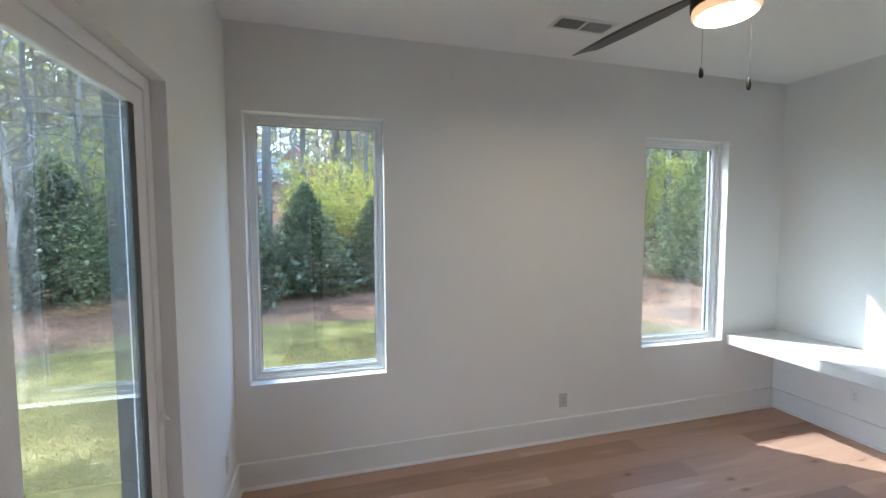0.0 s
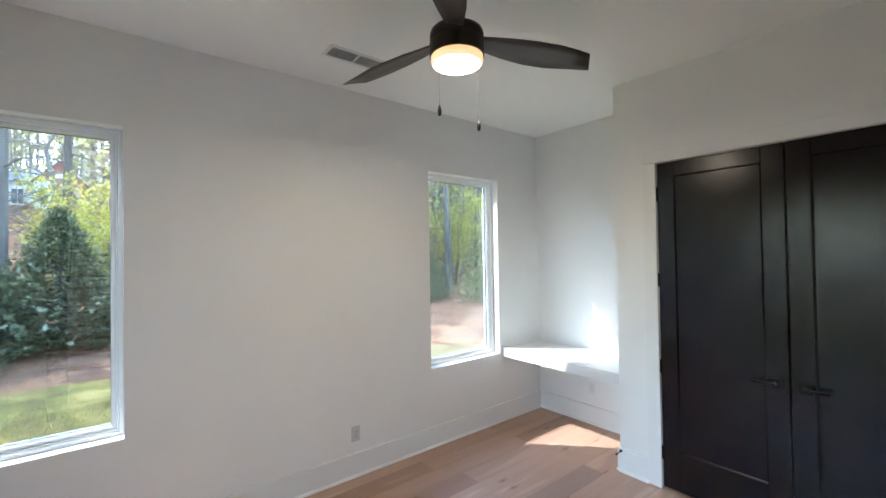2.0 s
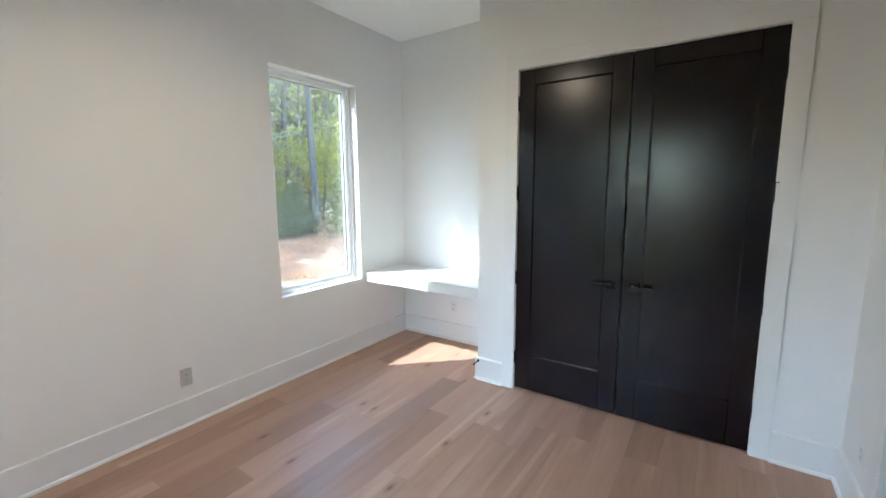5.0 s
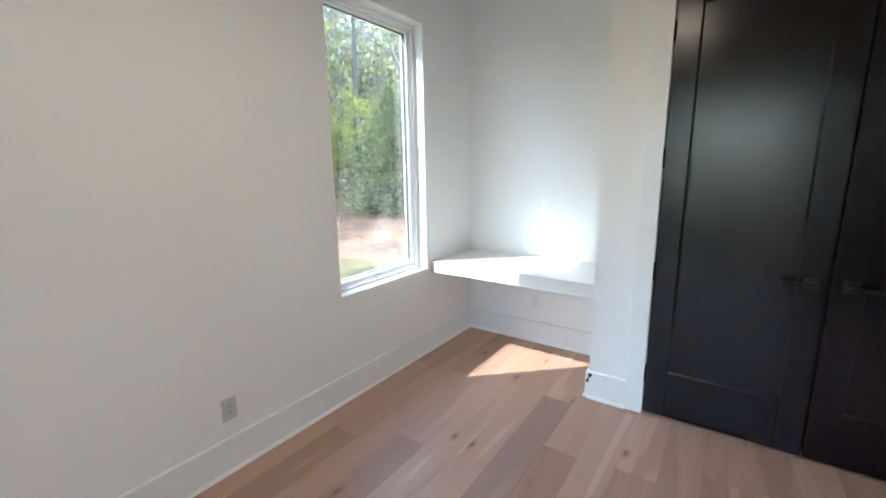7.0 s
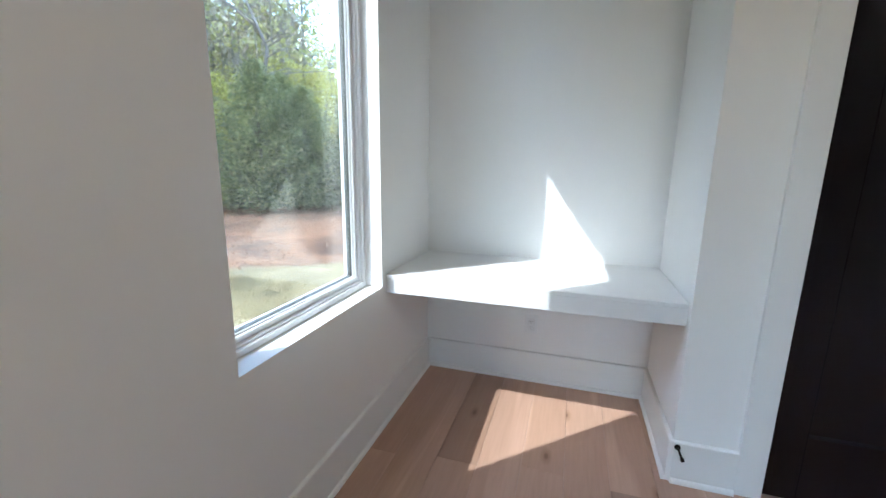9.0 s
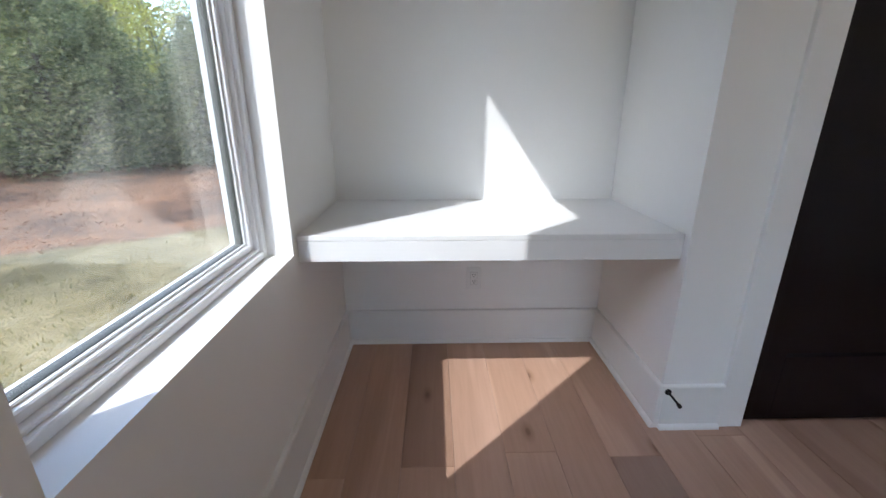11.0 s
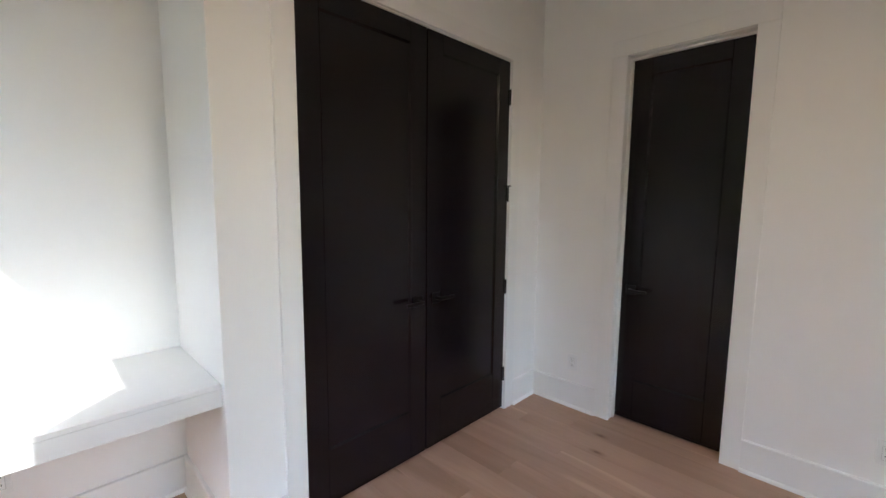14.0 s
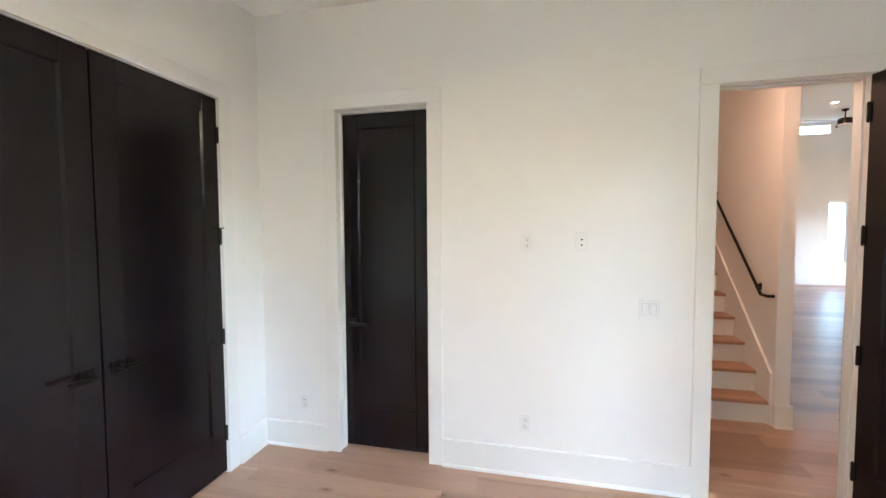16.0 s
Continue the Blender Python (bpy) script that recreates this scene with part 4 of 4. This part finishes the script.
def spring_tree(label, h, r, seed, leaves=1500):
    """A thin, many-stemmed young tree in fresh yellow-green leaf."""
    global rng
    rng = np.random.default_rng(seed)
    t = thing("spring_tree", (0, 0, 0), label, "tree", "young leafing trees")
    bm = bmesh.new()
    pts = []
    for k in range(5):
        a = rng.uniform(0, math.tau)
        top = Vector((math.cos(a) * r * 0.5, math.sin(a) * r * 0.5, h * rng.uniform(0.75, 1.0)))
        limb(bm, (0, 0, -0.1), top, 0.045, 0.008, 6, 0.1)
        for j in range(11):
            q = rng.uniform(0.3, 1.0)
            b = top * q
            a2 = rng.uniform(0, math.tau)
            ln = r * rng.uniform(0.3, 0.9)
            tip = b + Vector((math.cos(a2) * ln, math.sin(a2) * ln, ln * rng.uniform(0.0, 0.8)))
            limb(bm, b, tip, 0.014, 0.003, 4, 0.04)
            m = leaves // 55
            c = rng.uniform(0.25, 1.05, m)[:, None]
            pts.append(np.array(b)[None] * (1 - c) + np.array(tip)[None] * c + rng.normal(size=(m, 3)) * 0.16)
    part("trunk", bm, M_BARK, t)
    leaf_cloud("crown", np.concatenate(pts), 0.050, M_SPRING, t, 0.4, 0.6)
    return t


def plant(first, rows):
    """Puts the model at the first place and copies at the others: (x, y, turn, scale)."""
    for k, (x, y, turn, s) in enumerate(rows):
        m = pose(x, y, ground_height(x, y) - 0.02, 0, 0, turn) @ Matrix.Scale(s, 4)
        if k == 0:
            first.matrix_world = m
        else:
            c = copy_thing(first, m)
            c.matrix_world = m


plant(evergreen("dense cone-shaped blue-green evergreen on pine straw", 3.2, 1.36, 3, 2600, 0.78, 0.92),
      [(-4.32, 10.9, 0, 1.14), (-6.05, 9.6, 80, 1.2), (-2.0, 12.0, 200, 1.05), (0.6, 12.6, 20, 1.0), (-11.2, 11.4, 40, 1.35), (2.9, 12.6, 130, 1.25), (-18.2, 8.6, 300, 1.3)])
plant(evergreen("tall loose green evergreen with some sprays coloured pale as sunlit", 4.6, 1.7, 11, 4200, 0.78, 0.74, M_HOLLY, 0.03, 1.9),
      [(-9.0, 10.6, 0, 1.0), (10.7, 9.9, 140, 1.15), (11.9, 8.9, 250, 1.0), (-14.0, 11.2, 60, 1.1), (13.1, 7.1, 95, 0.92), (-17.4, 12.0, 10, 1.1), (13.9, 5.0, 190, 0.95), (12.9, 10.6, 33, 1.15), (15.4, 8.4, 75, 1.1),
       (8.3, 13.0, 210, 0.46), (9.4, 13.8, 305, 0.55), (7.0, 13.4, 20, 0.5), (14.9, 3.0, 160, 1.0), (16.6, 5.8, 222, 1.2), (18.4, 3.6, 12, 1.1), (-13.4, 1.6, 220, 1.2), (17.5, 0.9, 140, 1.1)])
plant(spring_tree("young tree in fresh yellow-green leaf", 4.6, 1.7, 21, 5000),
      [(-2.2, 15.4, 0, 1.0), (-4.6, 16.6, 70, 1.05), (1.2, 16.8, 160, 1.1), (5.4, 16.2, 230, 1.2), (-8.6, 16.4, 300, 1.1), (11.4, 19.4, 45, 1.1), (-12.8, 17.0, 120, 1.1), (15.8, 15.4, 10, 1.2), (-0.4, 19.6, 200, 1.4), (8.2, 19.4, 15, 1.15), (14.4, 17.8, 95, 1.2), (19.6, 13.8, 175, 1.3), (20.5, 17.0, 60, 1.5), (-3.2, 13.9, 310, 0.8), (24.5, 14.5, 20, 2.0), (28.0, 19.0, 100, 2.2)])
plant(pine("tall bare-stemmed pine behind the lawn", 19.0, 31, 0.66, 15, 36),
      [(-5.86, 14.2, 0, 1.0), (-6.9, 17.2, 80, 1.05), (-2.52, 19.0, 150, 1.05), (0.4, 21.0, 220, 1.1), (3.8, 18.4, 300, 0.95), (7.6, 19.2, 30, 1.1), (-19.0, 16.6, 110, 1.0), (-17.6, 19.6, 10, 1.05), (12.8, 16.6, 170, 1.0), (17.4, 18.8, 260, 1.1)])
# unseen pines, added to keep sun off the slider and shade its lawn
plant(pine("broad full-crowned pine, added out of view to block sun", 15.0, 43, 0.5, 70, 60),
      [(-9.3, 2.2, 0, 0.95), (-11.2, 4.3, 130, 1.1), (-13.4, 6.6, 250, 1.25), (-16.8, 10.0, 40, 0.85)])
plant(pine("slender pine with a thin crown", 15.0, 37, 0.7),
      [(-15.4, 18.2, 0, 1.0), (-4.95, 22.5, 50, 1.15), (-1.8, 17.2, 130, 0.9), (5.4, 22.0, 200, 1.2), (10.2, 22.5, 270, 1.2), (-10.2, 18.8, 340, 1.05), (15.0, 22.0, 75, 1.2), (-16.0, 15.0, 185, 0.9)])


def bare_tree(label, h, seed):
    """A leafless tree: a bent trunk, rising limbs and thin side twigs."""
    global rng
    rng = np.random.default_rng(seed)
    t = thing("bare_tree", (0, 0, 0), label, "tree", "bare trees")
    bm = bmesh.new()
    at, r = Vector((0, 0, -0.3)), 0.05 + 0.009 * h
    spine = [at]
    for k in range(7):
        nx = at + Vector((rng.normal() * 0.22, rng.normal() * 0.22, h / 7))
        tube(at, nx, r * (1 - k / 7.6), r * (1 - (k + 1) / 7.6), 8, bm, False)
        at = nx
        spine.append(at)
    boughs, twigs = bmesh.new(), bmesh.new()
    for k in range(30):
        q = rng.uniform(1.6, 6.9)
        a = spine[int(q)].lerp(spine[int(q) + 1], q - int(q))
        turn, ln = rng.uniform(0, math.tau), rng.uniform(0.9, 2.6)
        b = a + Vector((math.cos(turn) * ln, math.sin(turn) * ln, ln * rng.uniform(0.0, 0.8)))
        limb(boughs, a, b, 0.034, 0.012, 5, rng.uniform(-0.12, 0.25))
        for j in range(6):
            c = a.lerp(b, rng.uniform(0.35, 1.0))
            limb(twigs, c, c + Vector(rng.normal(size=3)) * 0.42 + Vector((0, 0, 0.12)), 0.011, 0.004, 3, 0.05)
    part("trunk", bm, M_GREYBARK, t)
    part("boughs", boughs, M_GREYBARK, t)
    part("twigs", twigs, M_GREYBARK, t)
    return t


# copies west of x -8 are added up-sun to streak the lawn with shadow
plant(bare_tree("leafless grey tree with thin rising limbs", 11.0, 61),
      [(-10.6, 12.4, 0, 1.0), (-9.4, 11.6, 130, 0.95), (-11.6, 10.6, 20, 1.0), (-8.3, 13.2, 220, 1.05), (-7.3, 15.0, 100, 1.0), (-12.6, 11.6, 215, 0.95), (-9.4, 13.2, 300, 1.05), (-0.6, 14.4, 40, 1.0), (1.9, 14.8, 160, 1.1), (-4.9, 19.4, 250, 1.1), (14.4, 13.0, 20, 1.1), (9.0, 17.0, 120, 1.2), (-15.0, 14.6, 80, 1.1), (6.9, 13.6, 200, 1.0), (-13.6, 8.6, 30, 0.9)])


def far_woods():
    """The wood up the bank: thin stems, bare twigs and new leaves."""
    global rng
    rng = np.random.default_rng(5)
    bm = bmesh.new()
    pts = []
    for k in range(1100):
        y = rng.uniform(21, 98)
        x = rng.uniform(-0.95, 1.5) * y - 2
        if -0.24 < (x + 3.5) / (y + 3.1) < -0.03 and y < 58:
            continue
        z = ground_height(x, y)
        h = rng.uniform(8, 20)
        tube((x, y, z - 0.3), (x + rng.normal() * 0.4, y + rng.normal() * 0.4, z + h), rng.uniform(0.07, 0.2), 0.03, 6, bm, False)
        for j in range(12):
            zz = z + h * rng.uniform(0.25, 1.0)
            a, ln = rng.uniform(0, math.tau), rng.uniform(0.8, 2.8)
            tip = Vector((x + math.cos(a) * ln, y + math.sin(a) * ln, zz + ln * rng.uniform(-0.1, 0.7)))
            limb(bm, (x, y, zz), tip, 0.035, 0.008, 3, 0.15)
            c = rng.uniform(0.3, 1.1, 17)[:, None]
            pts.append(np.array((x, y, zz))[None] * (1 - c) + np.array(tip)[None] * c + rng.normal(size=(17, 3)) * 0.5)
        pts.append(np.array((x, y, z + 1.3)) + rng.normal(size=(26, 3)) * (1.8, 1.8, 1.0))
    root = thing("far_woods", (0, 0, 0), "distant mixed wood of bare stems and new leaves", "woods", "", 0, "stuff")
    tagged(part("stems", bm, M_GREYBARK, root), kind="stuff")
    tagged(leaf_cloud("foliage", np.concatenate(pts), 0.235, M_FARLEAF, root, 0.5, 0.6), kind="stuff")


far_woods()


def grass():
    global rng
    rng = np.random.default_rng(9)
    n = 120000
    x = rng.uniform(-11, 7, n)
    y = 0.6 + 7.4 * rng.random(n) ** 0.9
    keep = (y + 0.06 * (x + 3.5) ** 2 < 6.7 + rng.normal(size=n) * 0.3) & (rng.random(n) < np.clip(0.9 - 0.22 * x, 0.25, 1))
    x, y = x[keep], y[keep]
    z = np.array([ground_height(a, b) for a, b in zip(x, y)])
    n = len(x)
    a = rng.uniform(0, math.tau, n)
    w, h = 0.004, rng.uniform(0.015, 0.045, n)
    lean = rng.normal(size=(n, 2)) * 0.025
    v = np.stack([np.stack([x - np.cos(a) * w, y - np.sin(a) * w, z], 1), np.stack([x + np.cos(a) * w, y + np.sin(a) * w, z], 1),
                  np.stack([x + lean[:, 0], y + lean[:, 1], z + h], 1)], 1).reshape(-1, 3)
    me = bpy.data.meshes.new("grass")
    me.from_pydata(v.tolist(), [], np.arange(3 * n).reshape(-1, 3).tolist())
    me.materials.append(M_GRASS)
    tagged(new("grass", me), "short patchy lawn grass", "grass", "", "stuff")
    m = 24000
    x = rng.uniform(-14, 16, m)
    y = rng.uniform(4, 14, m)
    keep = y + 0.06 * (x + 3.5) ** 2 > 7.0
    pts = np.stack([x[keep], y[keep], [ground_height(p, q) + 0.015 for p, q in zip(x[keep], y[keep])]], 1)
    tagged(leaf_cloud("pine_straw", pts, 0.05, M_STRAW, None, 0.5, 0.12), "loose brown pine straw and leaf litter", "pine straw", "", "stuff")


grass()


def neighbour_house():
    """A brick gabled front with a white wing and grey roof, up the bank."""
    x, y = -9.86, 57.0
    h = thing("neighbour_house", (x, y, ground_height(x, y) - 0.8), "red brick house with white siding wing and grey shingle roof", "house", "", -5)
    h.matrix_world = h.matrix_world @ Matrix.Scale(0.87, 4)
    part("brick_wall", box(0.0, 4.6, 0, 6, -2.6, 4.4), M_BRICK, h)
    bm = bmesh.new()
    a = [bm.verts.new(p) for p in ((0, 0, 4.402), (4.6, 0, 4.402), (2.3, 0, 6.9))]
    b = [bm.verts.new((v.co.x, 6, v.co.z)) for v in a]
    bm.faces.new(a), bm.faces.new(b[::-1])
    for i in range(3):
        j = (i + 1) % 3
        bm.faces.new((a[i], b[i], b[j], a[j]))
    part("brick_gable", bm, M_BRICK, h)
    def slope(nm, q, mat, th=0.16):
        bm = bmesh.new()
        lo = [bm.verts.new(p) for p in q]
        up = [bm.verts.new((p[0], p[1], p[2] + th)) for p in q]
        bm.faces.new(lo[::-1]), bm.faces.new(up)
        for i in range(4):
            j = (i + 1) % 4
            bm.faces.new((lo[i], lo[j], up[j], up[i]))
        return part(nm, bm, mat, h)
    slope("roof", [(-0.35, -0.4, 4.1), (2.3, -0.4, 6.92), (2.3, 7, 6.92), (-0.35, 7, 4.1)], M_SHINGLE)
    slope("roof", [(2.305, -0.4, 6.92), (4.95, -0.4, 4.1), (4.95, 7, 4.1), (2.305, 7, 6.92)], M_SHINGLE)
    for q in ([(-0.4, -0.46, 3.98), (-0.4, -0.41, 3.98), (2.3, -0.41, 6.85), (2.3, -0.46, 6.85)], [(2.302, -0.46, 6.85), (2.302, -0.41, 6.85), (5.0, -0.41, 3.98), (5.0, -0.46, 3.98)]):
        slope("fascia", q, M_SIDING, 0.2)
    part("siding_front", box(0.0, 1.75, -0.06, -0.004, -2.6, 4.25), M_SIDING, h, "white board siding beside the brick")
    part("siding_wall", box(-9.0, -0.005, 1.2, 6, -2.6, 4.2), M_SIDING, h)
    slope("roof", [(-9.4, 0.7, 4.15), (-0.2, 0.7, 4.15), (-0.2, 4.0, 6.2), (-9.4, 4.0, 6.2)], M_SHINGLE)
    slope("roof", [(-9.4, 4.005, 6.2), (-0.2, 4.005, 6.2), (-0.2, 7.2, 4.15), (-9.4, 7.2, 4.15)], M_SHINGLE)
    for x0, w, z0, z1, yy in ((0.4, 0.9, 1.6, 3.4, -0.06), (2.6, 1.5, 1.6, 3.6, 0), (-2.3, 1.2, 1.6, 3.4, 1.2), (-4.6, 1.2, 1.6, 3.4, 1.2), (-7.0, 1.2, 1.6, 3.4, 1.2)):
        wd = part("window", box(x0, x0 + w, yy - 0.03, yy - 0.002, z0, z1), M_SLOT, h, "dark house window")
        part("sill", box(x0 - 0.08, x0 + w + 0.08, yy - 0.09, yy - 0.031, z0 - 0.1, z0), M_SIDING, wd)
        for s in ((x0, x0 + 0.09, z0, z1), (x0 + w - 0.09, x0 + w, z0, z1), (x0 + 0.091, x0 + w - 0.091, z1 - 0.09, z1), (x0 + w / 2 - 0.03, x0 + w / 2 + 0.03, z0, z1 - 0.091)):
            part("frame", box(s[0], s[1], yy - 0.06, yy - 0.031, s[2], s[3]), M_SIDING, wd)
    bm = bmesh.new()
    arc = [(2.3 + 0.55 * math.cos(u), 4.75 + 0.55 * math.sin(u)) for u in [math.pi * i / 10 for i in range(11)]]
    a = [bm.verts.new((px, -0.05, pz)) for px, pz in arc]
    b = [bm.verts.new((px, -0.003, pz)) for px, pz in arc]
    bm.faces.new(a), bm.faces.new(b[::-1])
    for i in range(11):
        j = (i + 1) % 11
        bm.faces.new((a[i], b[i], b[j], a[j]))
    part("arched_vent", bm, M_SIDING, h, "white half-round gable vent")


neighbour_house()

# ---- oak floors ----
PW = 0.187


def plank_mesh(length, width):
    """A board with eased top edges, 14 mm thick, centred on its top."""
    bm = bmesh.new()
    l, w, e = length / 2 - 0.0002, width / 2 - 0.0003, 0.0010
    ring = lambda dx, dy, z: [bm.verts.new(p) for p in ((-dx, -dy, z), (dx, -dy, z), (dx, dy, z), (-dx, dy, z))]
    low, mid, top = ring(l, w, -0.014), ring(l, w, -e), ring(l - e, w - e, 0)
    bm.faces.new(top)
    for p, q in ((low, mid), (mid, top)):
        for i in range(4):
            j = (i + 1) % 4
            bm.faces.new((p[i], p[j], q[j], q[i]))
    return bm


def lay(root, x0, x1, y_top, y_low, seed, first=0.0):
    """Rows of boards along x with staggered butt joints."""
    r = random.Random(seed)
    y = y_top
    while y > y_low + 0.004:
        w = min(PW - (first if y == y_top else 0.0), y - y_low)
        x = x0
        left = r.uniform(0.5, 1.9)
        while x < x1 - 0.004:
            e = min(x1, x + left)
            if x1 - e < 0.25:
                e = x1
            ob = part("plank", plank_mesh(e - x, w), M_OAK, root)
            ob.location = ((x + e) / 2, y - w / 2, 0)
            x, left = e, r.choice((1.2, 1.5, 1.85, 2.1)) * r.uniform(0.9, 1.08)
        y -= w


structure("wall_narrow_back", box(-1.6, -0.3, YS - 0.75, YS - 0.65, 0, ZC), M_WALL, "plain wall behind the narrow door", "wall")
for k, x in enumerate((-1.7, -0.3)):
    structure("wall_narrow_side_%d" % k, box(x, x + 0.1, YS - 0.75, YS - 0.13, -0.3, ZC), M_WALL, "plain wall behind the narrow door", "wall")
structure("ceiling_narrow", box(-1.7, -0.2, YS - 0.75, YS - 0.13, ZC + 0.002, ZC + 0.1), M_CEIL, "plain ceiling behind the narrow door", "ceiling")
threshold = structure("floor_threshold", box(-1.6, -0.3, YS - 0.65, YS - 0.001, -0.16, -0.0145), M_SUBFLOOR, "oak boards under the narrow door", "floor")
part("plank", box(-1.6, -0.3, YS - 0.3, YS - 0.001, -0.0140, 0.0, 0.0015), M_OAK, threshold)
floor = structure("floor", box(XW, XE, YS, 0, -0.16, -0.0145), M_SUBFLOOR, "wide light-brown oak plank floor, matt finish", "floor")
lay(floor, XW, XE, 0.0, YS, 4, 2 * PW - 0.347)
hall_floor = structure("floor_hall", box(-11.6, -2.78, -14.4, YS, -0.16, -0.0145), M_SUBFLOOR, "wide oak plank floor of the hall and great room", "floor")
lay(hall_floor, -6.4, -2.9, YS, -6.6, 8)


def far_boards():
    r = random.Random(12)
    vs, fs = [], []
    def put(x, e, y, w):
        k = len(vs)
        vs.extend([(x + 0.001, y - w + 0.001, 0), (e - 0.001, y - w + 0.001, 0), (e - 0.001, y - 0.001, 0), (x + 0.001, y - 0.001, 0)])
        vs.extend([(a, b, -0.014) for a, b, c in vs[k:k + 4]])
        fs.append((k, k + 1, k + 2, k + 3))
        for i in range(4):
            j = (i + 1) % 4
            fs.append((k + i, k + 4 + i, k + 4 + j, k + j))
    for x0, x1, y0, y1 in ((-11.6, -6.4, YS, -6.6), (-11.6, -4.045, -6.6, -14.4)):
        y = y0
        while y > y1 + 0.004:
            w = min(PW, y - y1)
            x = x0
            while x < x1 - 0.01:
                e = min(x1, x + r.uniform(0.8, 2.2))
                put(x, e, y, w)
                x = e
            y -= w
    me = bpy.data.meshes.new("far_planks")
    me.from_pydata(vs, [], fs)
    me.materials.append(M_OAK)
    ob = new("far_planks", me)
    ob.parent = hall_floor
    tagged(ob, "oak planks of the great room", kind="stuff")


far_boards()
